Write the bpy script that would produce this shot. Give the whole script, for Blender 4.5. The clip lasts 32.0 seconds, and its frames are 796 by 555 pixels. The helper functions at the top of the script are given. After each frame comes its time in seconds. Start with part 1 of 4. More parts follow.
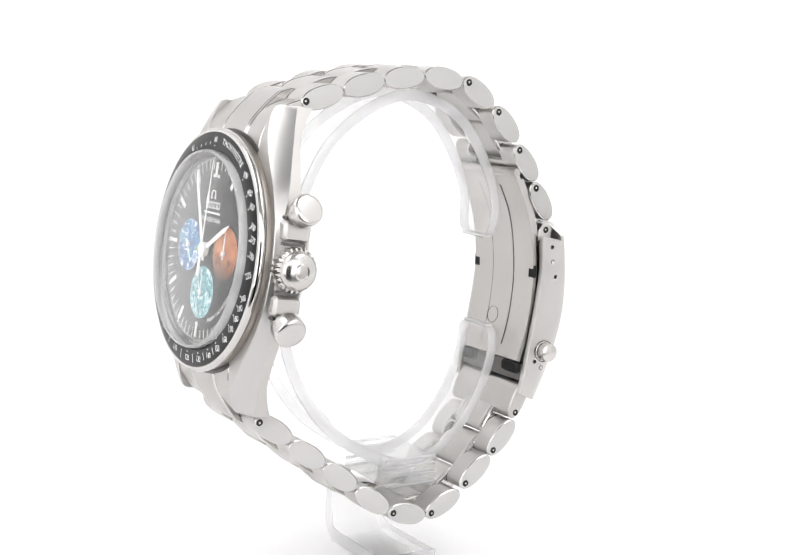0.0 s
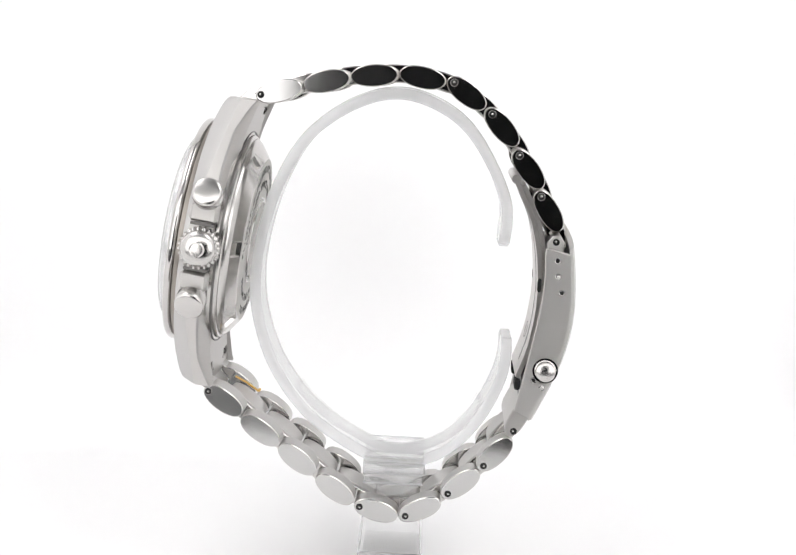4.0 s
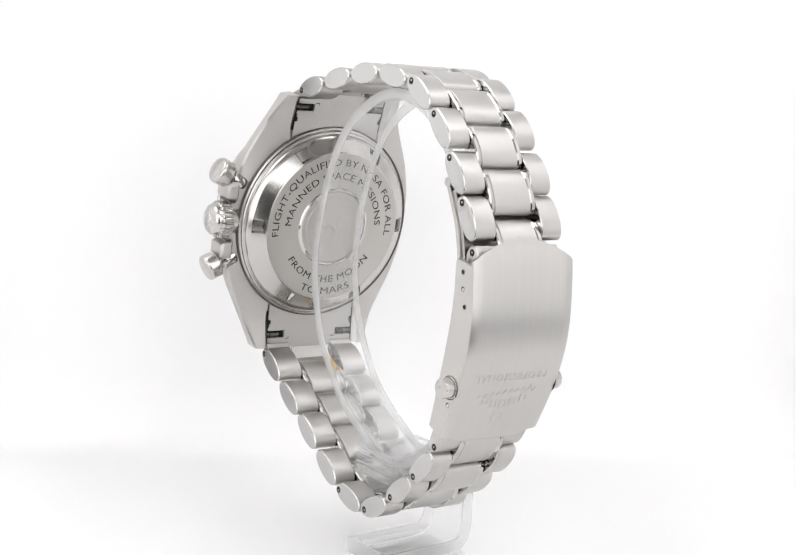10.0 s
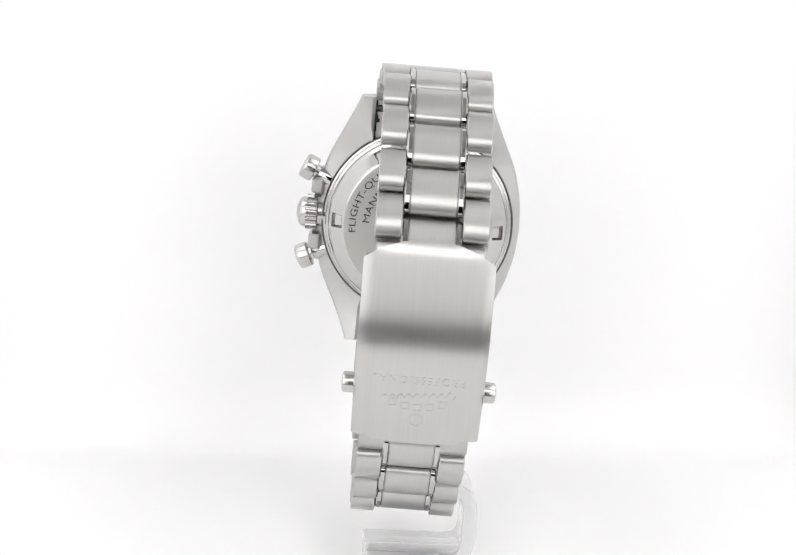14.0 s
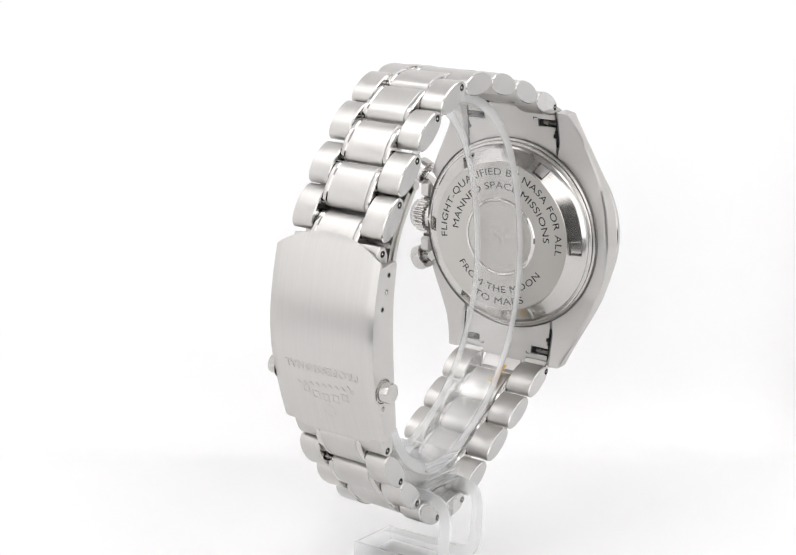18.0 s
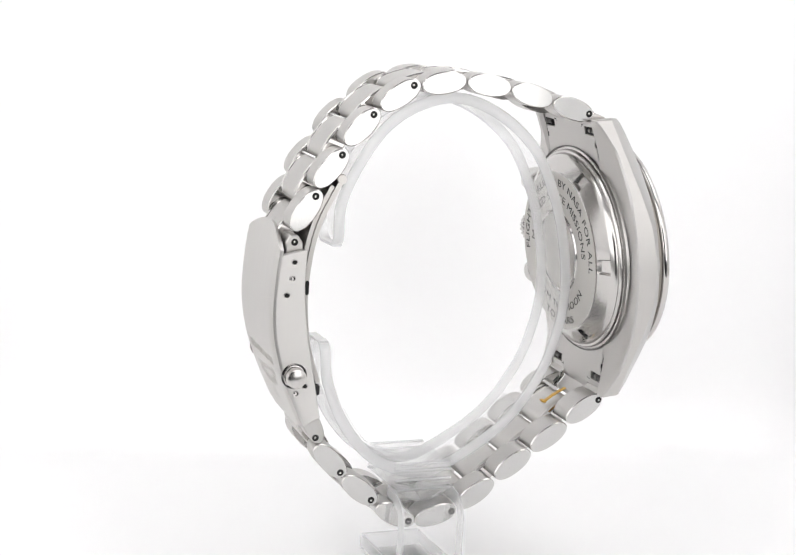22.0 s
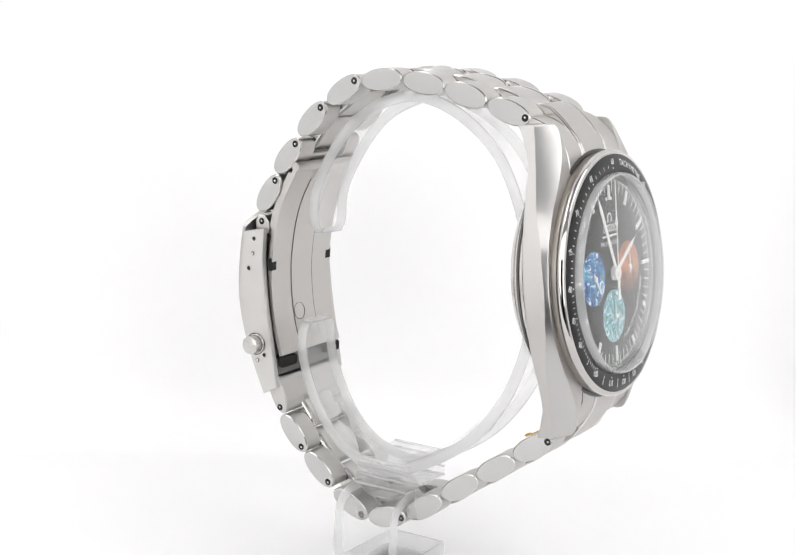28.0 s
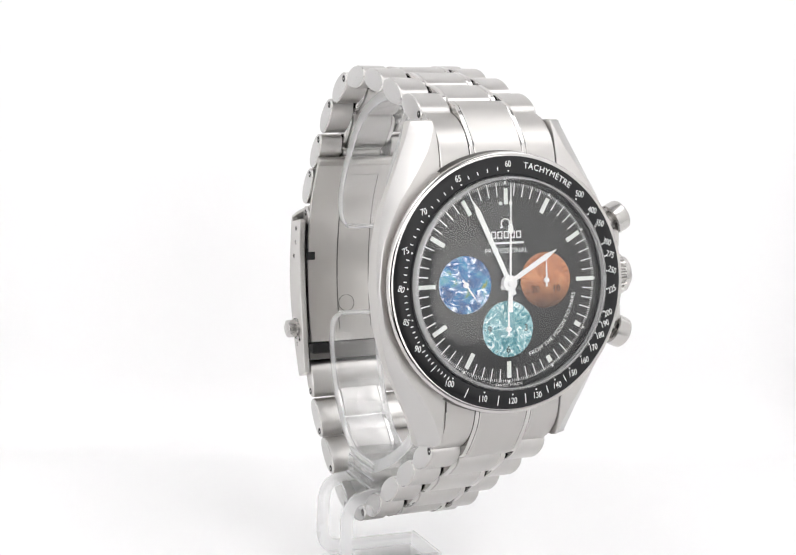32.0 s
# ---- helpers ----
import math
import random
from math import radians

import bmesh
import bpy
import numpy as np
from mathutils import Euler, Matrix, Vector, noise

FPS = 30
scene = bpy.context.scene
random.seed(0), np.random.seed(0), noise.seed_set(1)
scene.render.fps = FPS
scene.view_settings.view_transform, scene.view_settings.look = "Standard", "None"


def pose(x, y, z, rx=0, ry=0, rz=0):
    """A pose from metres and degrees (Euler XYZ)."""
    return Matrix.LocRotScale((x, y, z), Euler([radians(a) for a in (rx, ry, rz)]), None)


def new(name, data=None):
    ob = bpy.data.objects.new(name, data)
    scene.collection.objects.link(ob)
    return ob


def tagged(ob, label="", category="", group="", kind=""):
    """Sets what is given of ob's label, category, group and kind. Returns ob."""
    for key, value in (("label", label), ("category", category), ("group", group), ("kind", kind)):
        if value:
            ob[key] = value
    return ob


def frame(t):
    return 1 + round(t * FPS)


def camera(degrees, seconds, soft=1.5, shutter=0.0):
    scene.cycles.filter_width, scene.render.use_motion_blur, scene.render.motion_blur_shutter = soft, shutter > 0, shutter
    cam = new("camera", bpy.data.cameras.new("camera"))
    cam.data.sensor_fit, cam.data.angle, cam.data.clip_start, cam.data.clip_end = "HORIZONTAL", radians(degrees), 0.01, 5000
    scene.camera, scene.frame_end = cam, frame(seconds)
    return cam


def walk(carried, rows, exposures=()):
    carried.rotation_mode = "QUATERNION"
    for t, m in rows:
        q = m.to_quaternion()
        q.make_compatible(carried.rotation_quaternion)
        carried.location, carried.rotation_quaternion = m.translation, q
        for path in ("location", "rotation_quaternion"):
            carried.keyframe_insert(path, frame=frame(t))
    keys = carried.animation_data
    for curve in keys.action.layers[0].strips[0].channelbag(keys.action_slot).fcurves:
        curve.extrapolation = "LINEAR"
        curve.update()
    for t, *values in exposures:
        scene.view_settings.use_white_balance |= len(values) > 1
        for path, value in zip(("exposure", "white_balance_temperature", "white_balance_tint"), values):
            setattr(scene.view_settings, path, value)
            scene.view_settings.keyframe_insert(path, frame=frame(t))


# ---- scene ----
MM = 0.001
LIFT = -5.7            # from fitting height to the table top, mm
cam = camera(31.513, 32.0, soft=1.35)
CAM = pose(0.0, -0.247, 0.10168 + LIFT * MM, 80.0226, -2.9988, 1.0323)
walk(cam, [(0.0, CAM), (32.0, CAM)], [(0.0, 0.8), (1.0, 0.78), (2.0, 0.74), (3.0, 0.69), (5.5, 0.6), (14.0, 0.58), (32.0, 0.58)])

# ---- world and light ----
world = bpy.data.worlds.new("dim_room")
scene.world = world
world.use_nodes = True
world.node_tree.nodes["Background"].inputs[0].default_value = (0.9, 0.95, 1.0, 1)
world.node_tree.nodes["Background"].inputs[1].default_value = 0.02
scene.view_settings.exposure = 0.45
PANEL_TOP, PANEL_SIDE, PANEL_FRONT, PANEL_BACK = 2.62, 0.88, 1.6, 1.0


# ---- materials ----
def base_mat(name, color, rough=0.5, metal=0.0):
    m = bpy.data.materials.new(name)
    m.use_nodes = True
    b = m.node_tree.nodes["Principled BSDF"]
    b.inputs["Base Color"].default_value = (*color, 1)
    b.inputs["Roughness"].default_value = rough
    b.inputs["Metallic"].default_value = metal
    return m, m.node_tree, b


def coords(nt, scale=(1, 1, 1), kind="Object", rot=(0, 0, 0)):
    tc = nt.nodes.new("ShaderNodeTexCoord")
    mp = nt.nodes.new("ShaderNodeMapping")
    mp.inputs["Scale"].default_value = scale
    mp.inputs["Rotation"].default_value = rot
    nt.links.new(tc.outputs[kind], mp.inputs["Vector"])
    return mp.outputs["Vector"]


def noise_tex(nt, vec, scale, detail=3.0, rough=0.55, distort=0.0):
    n = nt.nodes.new("ShaderNodeTexNoise")
    n.inputs["Scale"].default_value = scale
    n.inputs["Detail"].default_value = detail
    n.inputs["Roughness"].default_value = rough
    n.inputs["Distortion"].default_value = distort
    nt.links.new(vec, n.inputs["Vector"])
    return n.outputs["Fac"]


def ramp(nt, fac, stops):
    r = nt.nodes.new("ShaderNodeValToRGB")
    while len(r.color_ramp.elements) < len(stops):
        r.color_ramp.elements.new(0.5)
    for e, (pos, col) in zip(r.color_ramp.elements, stops):
        e.position = pos
        e.color = (*col, 1) if len(col) == 3 else (col[0], col[0], col[0], 1)
    nt.links.new(fac, r.inputs["Fac"])
    return r.outputs["Color"]


def bump(nt, bsdf, fac, strength, dist=0.00005):
    b = nt.nodes.new("ShaderNodeBump")
    b.inputs["Strength"].default_value = strength
    b.inputs["Distance"].default_value = dist
    nt.links.new(fac, b.inputs["Height"])
    nt.links.new(b.outputs["Normal"], bsdf.inputs["Normal"])


STEEL = (0.545, 0.53, 0.515)


def brushed(name, scale, rough=0.3, color=STEEL, strength=0.015, grain=0.01, across=0.0):
    """Steel with fine brushing; scale: brush marks per metre along the object's axes."""
    m, nt, b = base_mat(name, color, rough, 1.0)
    fine = noise_tex(nt, coords(nt, scale), 1.0, 4.0, 0.7)
    wide = noise_tex(nt, coords(nt, (1, 1, 1)), 260.0, 3.0)
    mix = nt.nodes.new("ShaderNodeMix")
    mix.inputs[0].default_value = 0.15
    nt.links.new(fine, mix.inputs[2])
    nt.links.new(wide, mix.inputs[3])
    nt.links.new(ramp(nt, mix.outputs[0], [(0.3, (rough - 0.012,)), (0.7, (rough + 0.014,))]), b.inputs["Roughness"])
    nt.links.new(ramp(nt, fine, [(0.25, tuple(c * (1 - grain) for c in color)), (0.75, tuple(min(1, c * (1 + grain)) for c in color))]), b.inputs["Base Color"])
    if strength > 0.02:
        bump(nt, b, fine, strength, 0.00002)
    if across:
        # brushing along the piece spreads reflections across it
        side = nt.nodes.new("ShaderNodeVectorTransform")
        side.vector_type, side.convert_from, side.convert_to = "VECTOR", "OBJECT", "WORLD"
        side.inputs[0].default_value = (0, 1, 0)
        nt.links.new(side.outputs[0], b.inputs["Tangent"])
        b.inputs["Anisotropic"].default_value = across
    return m


def polished(name, rough=0.07, color=STEEL):
    m, nt, b = base_mat(name, color, rough, 1.0)
    smear = noise_tex(nt, coords(nt), 420.0, 4.0)
    nt.links.new(ramp(nt, smear, [(0.35, (rough * 0.85,)), (0.75, (rough * 1.25,))]), b.inputs["Roughness"])
    return m


M_LINK = brushed("brushed_link_steel", (250, 6000, 250), 0.36, (0.53, 0.517, 0.503), 0.0, 0.03, 0.55)
M_CLASP = brushed("brushed_clasp_steel", (60, 3500, 60), 0.36, (0.57, 0.557, 0.542), 0.0, 0.04, 0.9)
M_CASE = brushed("brushed_case_steel", (8000, 150, 8000), 0.4, (0.49, 0.476, 0.462), 0.0)
M_FLANK = brushed("brushed_flank_steel", (8000, 150, 8000), 0.5, STEEL, 0.0, 0.02)
M_GROOVE, _, _ = base_mat("dull_groove_steel", (0.3, 0.275, 0.25), 0.4, 1.0)
M_INNER = brushed("inner_blade_steel", (12000, 300, 12000), 0.30, (0.52, 0.503, 0.483))
M_BACK = brushed("case_back_steel", (5000, 5000, 5000), 0.40, (0.5, 0.486, 0.464), 0.0)
M_POL = polished("polished_steel")
M_BEVEL = brushed("satin_polished_bevel", (200, 200, 200), 0.23, STEEL, 0.0, 0.005)
M_FACET = brushed("polished_lug_facet", (200, 200, 200), 0.3, (0.5, 0.49, 0.482), 0.0, 0.005)
M_SATIN = brushed("satin_turned_steel", (900, 900, 900), 0.22, STEEL, 0.0, 0.008)
M_SHOULDER = polished("polished_back_shoulder", 0.19)
M_GOLD, _, _ = base_mat("golden_yellow_strip", (0.62, 0.36, 0.05), 0.4)
M_SIDE = polished("polished_link_side", 0.11, (0.53, 0.524, 0.516))
# flat black that paints the shade inside holes, slots and recesses
M_DARK, _, _ = base_mat("black_recess_shade", (0.008, 0.008, 0.008), 0.9)
# dark metal of bars and pins, also the painted shade of narrow gaps
M_PIN_SHADE, _, _ = base_mat("dark_pin_and_gap_shade", (0.14, 0.135, 0.13), 0.35, 1.0)
M_ENGRAVE, _, _ = base_mat("blackened_engraving", (0.035, 0.035, 0.034), 0.6, 0.3)
M_SHALLOW = brushed("shallow_engraving", (8000, 8000, 8000), 0.42, (0.48, 0.47, 0.46))
M_WHITE, nt_, b_ = base_mat("white_print", (0.82, 0.83, 0.83), 0.5)
M_LUME, nt_, b_ = base_mat("pale_lume", (0.80, 0.83, 0.80), 0.6)
bump(nt_, b_, noise_tex(nt_, coords(nt_), 6000.0), 0.2)
M_HAND, _, _ = base_mat("white_lacquered_hand", (0.84, 0.84, 0.83), 0.35)

M_INSERT, nt_, b_ = base_mat("black_bezel_insert", (0.012, 0.012, 0.013), 0.3)
b_.inputs["Specular IOR Level"].default_value = 0.25
bump(nt_, b_, noise_tex(nt_, coords(nt_), 9000.0), 0.1)
M_DIAL, nt_, b_ = base_mat("black_dial_lacquer", (0.012, 0.012, 0.013), 0.42)
f_ = noise_tex(nt_, coords(nt_), 220.0, 2.0)
nt_.links.new(ramp(nt_, f_, [(0.3, (0.016, 0.016, 0.017)), (0.7, (0.02, 0.02, 0.021))]), b_.inputs["Base Color"])



def globe(name, stops, scale, distort, speck=None):
    m, nt, b = base_mat(name, (0.5, 0.5, 0.5), 0.4)
    v = coords(nt)
    col = ramp(nt, noise_tex(nt, v, scale, 8.0, 0.68, distort), stops)
    if speck:
        mix = nt.nodes.new("ShaderNodeMix")
        mix.data_type = "RGBA"
        fac = ramp(nt, noise_tex(nt, coords(nt, (1, 1.6, 1), rot=(0, 0, 0.5)), scale * 1.1, 8.0, 0.68, 1.3), speck[0])
        nt.links.new(fac, mix.inputs[0])
        nt.links.new(col, mix.inputs[6])
        mix.inputs[7].default_value = (*speck[1], 1)
        col = mix.outputs[2]
    nt.links.new(col, b.inputs["Base Color"])
    return m


M_EARTH = globe("blue_planet_print", [(0.36, (0.004, 0.03, 0.12)), (0.50, (0.015, 0.14, 0.38)), (0.57, (0.08, 0.34, 0.52)), (0.62, (0.10, 0.20, 0.07)), (0.69, (0.42, 0.38, 0.14))], 480.0, 0.5,
                ([(0.53, (0,)), (0.60, (1,))], (0.80, 0.88, 0.97)))
M_MARS = globe("rust_planet_print", [(0.3, (0.26, 0.09, 0.045)), (0.5, (0.52, 0.21, 0.10)), (0.62, (0.66, 0.31, 0.15)), (0.75, (0.34, 0.24, 0.15))], 600.0, 0.8)
fade_nt = M_MARS.node_tree
fade_b = fade_nt.nodes["Principled BSDF"]
split = fade_nt.nodes.new("ShaderNodeSeparateXYZ")
fade_nt.links.new(coords(fade_nt, (1000, 1000, 1000)), split.inputs[0])
shade = fade_nt.nodes.new("ShaderNodeMapRange")
shade.inputs[1].default_value, shade.inputs[2].default_value, shade.inputs[3].default_value, shade.inputs[4].default_value = -4.6, 0.5, 0.0, 1.0
fade_nt.links.new(split.outputs[1], shade.inputs[0])
blend = fade_nt.nodes.new("ShaderNodeMix")
blend.data_type = "RGBA"
blend.inputs[6].default_value = (0.035, 0.025, 0.02, 1)
fade_nt.links.new(fade_b.inputs["Base Color"].links[0].from_socket, blend.inputs[7])
fade_nt.links.new(shade.outputs[0], blend.inputs[0])
fade_nt.links.new(blend.outputs[2], fade_b.inputs["Base Color"])
M_MOON = globe("teal_moon_print", [(0.3, (0.02, 0.11, 0.14)), (0.45, (0.08, 0.28, 0.33)), (0.54, (0.3, 0.54, 0.57)), (0.62, (0.82, 0.9, 0.88))], 900.0, 1.2)


def acrylic(name, haze, base, top, steep, glow_through=0.5):
    """Clear moulded plastic: see-through, glossy at grazing angles; white haze stands in for refracted light, some let
    through from behind.
    """
    m, nt, b = base_mat(name, (1, 1, 1))
    nt.nodes.remove(b)
    clear = nt.nodes.new("ShaderNodeBsdfTransparent")
    gloss = nt.nodes.new("ShaderNodeBsdfGlossy")
    gloss.inputs["Roughness"].default_value = 0.015
    rim = nt.nodes.new("ShaderNodeLayerWeight")
    rim.inputs["Blend"].default_value = 0.5
    power = nt.nodes.new("ShaderNodeMath")
    power.operation = "POWER"
    power.inputs[1].default_value = steep
    nt.links.new(rim.outputs["Facing"], power.inputs[0])
    fres = nt.nodes.new("ShaderNodeMath")
    fres.operation = "MULTIPLY_ADD"
    fres.inputs[1].default_value, fres.inputs[2].default_value = top, base
    nt.links.new(power.outputs[0], fres.inputs[0])
    front, behind = nt.nodes.new("ShaderNodeBsdfDiffuse"), nt.nodes.new("ShaderNodeBsdfTranslucent")
    pale_haze = nt.nodes.new("ShaderNodeMixShader")
    pale_haze.inputs[0].default_value = glow_through
    for k, q in enumerate((front, behind)):
        q.inputs[0].default_value = (0.96, 0.96, 0.965, 1)
        nt.links.new(q.outputs[0], pale_haze.inputs[k + 1])
    body, skin = (nt.nodes.new("ShaderNodeMixShader") for _ in range(2))
    body.inputs[0].default_value = haze
    nt.links.new(clear.outputs[0], body.inputs[1])
    nt.links.new(pale_haze.outputs[0], body.inputs[2])
    nt.links.new(fres.outputs[0], skin.inputs[0])
    nt.links.new(body.outputs[0], skin.inputs[1])
    nt.links.new(gloss.outputs[0], skin.inputs[2])
    nt.links.new(skin.outputs[0], nt.nodes["Material Output"].inputs["Surface"])
    return m


M_ACRYL = acrylic("clear_acrylic", 0.06, 0.045, 0.3, 3.0)
M_BLOCK = acrylic("clear_acrylic_block", 0.1, 0.09, 0.26, 3.0, 0.65)
M_FOOT = acrylic("clear_acrylic_foot", 0.04, 0.035, 0.2, 3.0)
# strongest haze: bright edge highlights put in as white colour
M_RIM = acrylic("acrylic_edge_glint", 0.32, 0.06, 0.2, 3.0, 0.8)
# pale haze that paints the glints of the crystal's thick edge
M_EDGE = acrylic("edge_glint_haze", 0.3, 0.05, 0.6, 3.0)
M_CRYSTAL = acrylic("watch_crystal", 0.0, 0.03, 0.9, 3.4)

M_TABLE, nt_, b_ = base_mat("white_paper_sheet", (0.87, 0.866, 0.868), 0.6)
bump(nt_, b_, noise_tex(nt_, coords(nt_), 900.0), 0.05)
paper_ = nt_.nodes.new("ShaderNodeBsdfTranslucent")
paper_.inputs[0].default_value = (0.96, 0.96, 0.965, 1)
mix_ = nt_.nodes.new("ShaderNodeMixShader")
mix_.inputs[0].default_value = 0.05
nt_.links.new(b_.outputs[0], mix_.inputs[1])
nt_.links.new(paper_.outputs[0], mix_.inputs[2])
nt_.links.new(mix_.outputs[0], nt_.nodes["Material Output"].inputs["Surface"])
M_WALL, nt_, b_ = base_mat("white_box_wall", (0.88, 0.88, 0.88), 0.7)
bump(nt_, b_, noise_tex(nt_, coords(nt_), 500.0), 0.06)
M_CEIL, nt_, b_ = base_mat("grey_top_cloth", (0.36, 0.362, 0.37), 0.8)
bump(nt_, b_, noise_tex(nt_, coords(nt_), 500.0), 0.06)
M_ROOM, nt_, b_ = base_mat("dark_room", (0.02, 0.021, 0.025), 0.8)
bump(nt_, b_, noise_tex(nt_, coords(nt_), 60.0), 0.1)


def panel_mat(name, strength, color=(1, 1, 1)):
    m = bpy.data.materials.new(name)
    m.use_nodes = True
    nt = m.node_tree
    nt.nodes.clear()
    e = nt.nodes.new("ShaderNodeEmission")
    o = nt.nodes.new("ShaderNodeOutputMaterial")
    e.inputs["Color"].default_value = (*color, 1)
    e.inputs["Strength"].default_value = strength
    nt.links.new(e.outputs[0], o.inputs["Surface"])
    return m


M_PTOP = panel_mat("top_diffuser", PANEL_TOP, (1.0, 0.991, 0.991))
M_PSIDE = panel_mat("side_fill", PANEL_SIDE, (1.0, 0.992, 0.992))
M_PBACK = panel_mat("back_diffuser", PANEL_BACK, (1.0, 0.992, 0.994))
M_PFRONT = panel_mat("front_diffuser", PANEL_FRONT, (1.0, 0.991, 0.986))


# ---- mesh helpers, all in millimetres ----
def mesh_of(name, bm, mats, smooth=40):
    bmesh.ops.recalc_face_normals(bm, faces=bm.faces)
    bmesh.ops.scale(bm, vec=(MM, MM, MM), verts=bm.verts)
    me = bpy.data.meshes.new(name)
    bm.to_mesh(me)
    bm.free()
    for m in (mats if isinstance(mats, (list, tuple)) else [mats]):
        me.materials.append(m)
    if smooth:
        me.polygons.foreach_set("use_smooth", [True] * len(me.polygons))
        me.set_sharp_from_angle(angle=radians(smooth))
    return me


def put(name, me, parent=None, m=None, label=""):
    ob = new(name, me)
    if parent:
        ob.parent = parent
    if m is not None:
        ob.matrix_basis = m
    if label:
        ob["label"] = label
    return ob


def part(name, bm, mats, parent=None, label="", m=None, smooth=40):
    return put(name, mesh_of(name, bm, mats, smooth), parent, m, label)


def T(x, y, z):
    return Matrix.Translation((x * MM, y * MM, z * MM))


def bridge_rings(bm, rings, closed=True, mat=0):
    n = len(rings[0])
    for a, b in zip(rings, rings[1:]):
        for i in range(n if closed else n - 1):
            j = (i + 1) % n
            f = bm.faces.new((a[i], a[j], b[j], b[i]))
            f.material_index = mat


def lathe(prof, seg=96, bm=None, mats=None, axis="z", centre=(0, 0, 0)):
    """Turns a profile of (radius, height) round an axis."""
    bm = bm or bmesh.new()
    rings = []
    for r, h in prof:
        ring = []
        for i in range(seg if r > 1e-6 else 1):
            a = 2 * math.pi * i / seg
            q = (r * math.cos(a), r * math.sin(a), h)
            if axis == "x":
                q = (h, q[0], q[1])
            elif axis == "y":
                q = (q[1], h, q[0])
            ring.append(bm.verts.new((q[0] + centre[0], q[1] + centre[1], q[2] + centre[2])))
        rings.append(ring)
    for k, (a, b) in enumerate(zip(rings, rings[1:])):
        mi = mats[k] if mats else 0
        for i in range(seg):
            j = (i + 1) % seg
            if len(a) == 1 and len(b) == 1:
                break
            if len(a) == 1:
                f = bm.faces.new((a[0], b[j], b[i]))
            elif len(b) == 1:
                f = bm.faces.new((a[i], a[j], b[0]))
            else:
                f = bm.faces.new((a[i], a[j], b[j], b[i]))
            f.material_index = mi
    return bm


def inset(poly, d):
    out, n = [], len(poly)
    area = sum(poly[i][0] * poly[(i + 1) % n][1] - poly[(i + 1) % n][0] * poly[i][1] for i in range(n))
    s = 1 if area > 0 else -1
    for i in range(n):
        p, q, r = Vector(poly[i - 1]), Vector(poly[i]), Vector(poly[(i + 1) % n])
        a, b = (q - p).normalized(), (r - q).normalized()
        na, nb = Vector((-a.y, a.x)) * s, Vector((-b.y, b.x)) * s
        k = (na + nb)
        k = k / max(0.5, k.dot(na)) if k.length > 1e-6 else na
        out.append((q.x + k.x * d, q.y + k.y * d))
    return out


def prism(poly, h0, h1, bev=0.2, plane="xz", bm=None, side=0, cap=0, chamfer=None):
    """A bevelled extrusion of a closed outline along the third axis."""
    bm = bm or bmesh.new()
    chamfer = cap if chamfer is None else chamfer

    def v(q, h):
        return {"xz": (q[0], h, q[1]), "xy": (q[0], q[1], h), "yz": (h, q[0], q[1])}[plane]
    small = inset(poly, bev) if bev else poly
    lv = [(small, h0), (poly, h0 + bev), (poly, h1 - bev), (small, h1)] if bev else [(poly, h0), (poly, h1)]
    rings = [[bm.verts.new(v(q, h)) for q in pl] for pl, h in lv]
    for k in range(len(rings) - 1):
        bridge_rings(bm, rings[k:k + 2], True, side if (not bev or k == 1) else chamfer)
    for ring in (rings[0], rings[-1]):
        f = bm.faces.new(ring)
        f.material_index = cap
    return bm


def box(x0, x1, y0, y1, z0, z1, bev=0.2, bm=None, mat=0):
    return prism([(x0, y0), (x1, y0), (x1, y1), (x0, y1)], z0, z1, bev, "xy", bm, mat, mat)


def oval(a, b, n=2.2, seg=36):
    pts = []
    for i in range(seg):
        t = 2 * math.pi * i / seg
        c, s = math.cos(t), math.sin(t)
        pts.append((a * math.copysign(abs(c) ** (2 / n), c), b * math.copysign(abs(s) ** (2 / n), s)))
    return pts


def smooth_path(pts, per=6):
    out, n = [], len(pts)
    for i in range(n - 1):
        p0, p1, p2, p3 = (np.array(pts[max(0, min(n - 1, i + k))], float) for k in (-1, 0, 1, 2))
        for k in range(per):
            t = k / per
            out.append(tuple(0.5 * (2 * p1 + (p2 - p0) * t + (2 * p0 - 5 * p1 + 4 * p2 - p3) * t * t + (3 * p1 - p0 - 3 * p2 + p3) * t ** 3)))
    out.append(tuple(np.array(pts[-1], float)))
    return out


def sweep(path, section, plane="xz", bm=None, ends=None):
    """Sweeps a section of (across, out) along a planar path. ends: factor on the width at each path point."""
    bm = bm or bmesh.new()
    rings, n = [], len(path)
    for i in range(n):
        a, b = Vector(path[max(0, i - 1)]), Vector(path[min(n - 1, i + 1)])
        t = (b - a).normalized()
        nrm = Vector((-t.y, t.x))
        ring = []
        for w, o in section:
            k = ends[i] if ends else 1
            x, z = path[i][0] + nrm.x * o, path[i][1] + nrm.y * o
            ring.append(bm.verts.new((x, w * k, z) if plane == "xz" else (w * k, x, z)))
        rings.append(ring)
    bridge_rings(bm, rings)
    bm.faces.new(rings[0])
    bm.faces.new(rings[-1])
    return bm


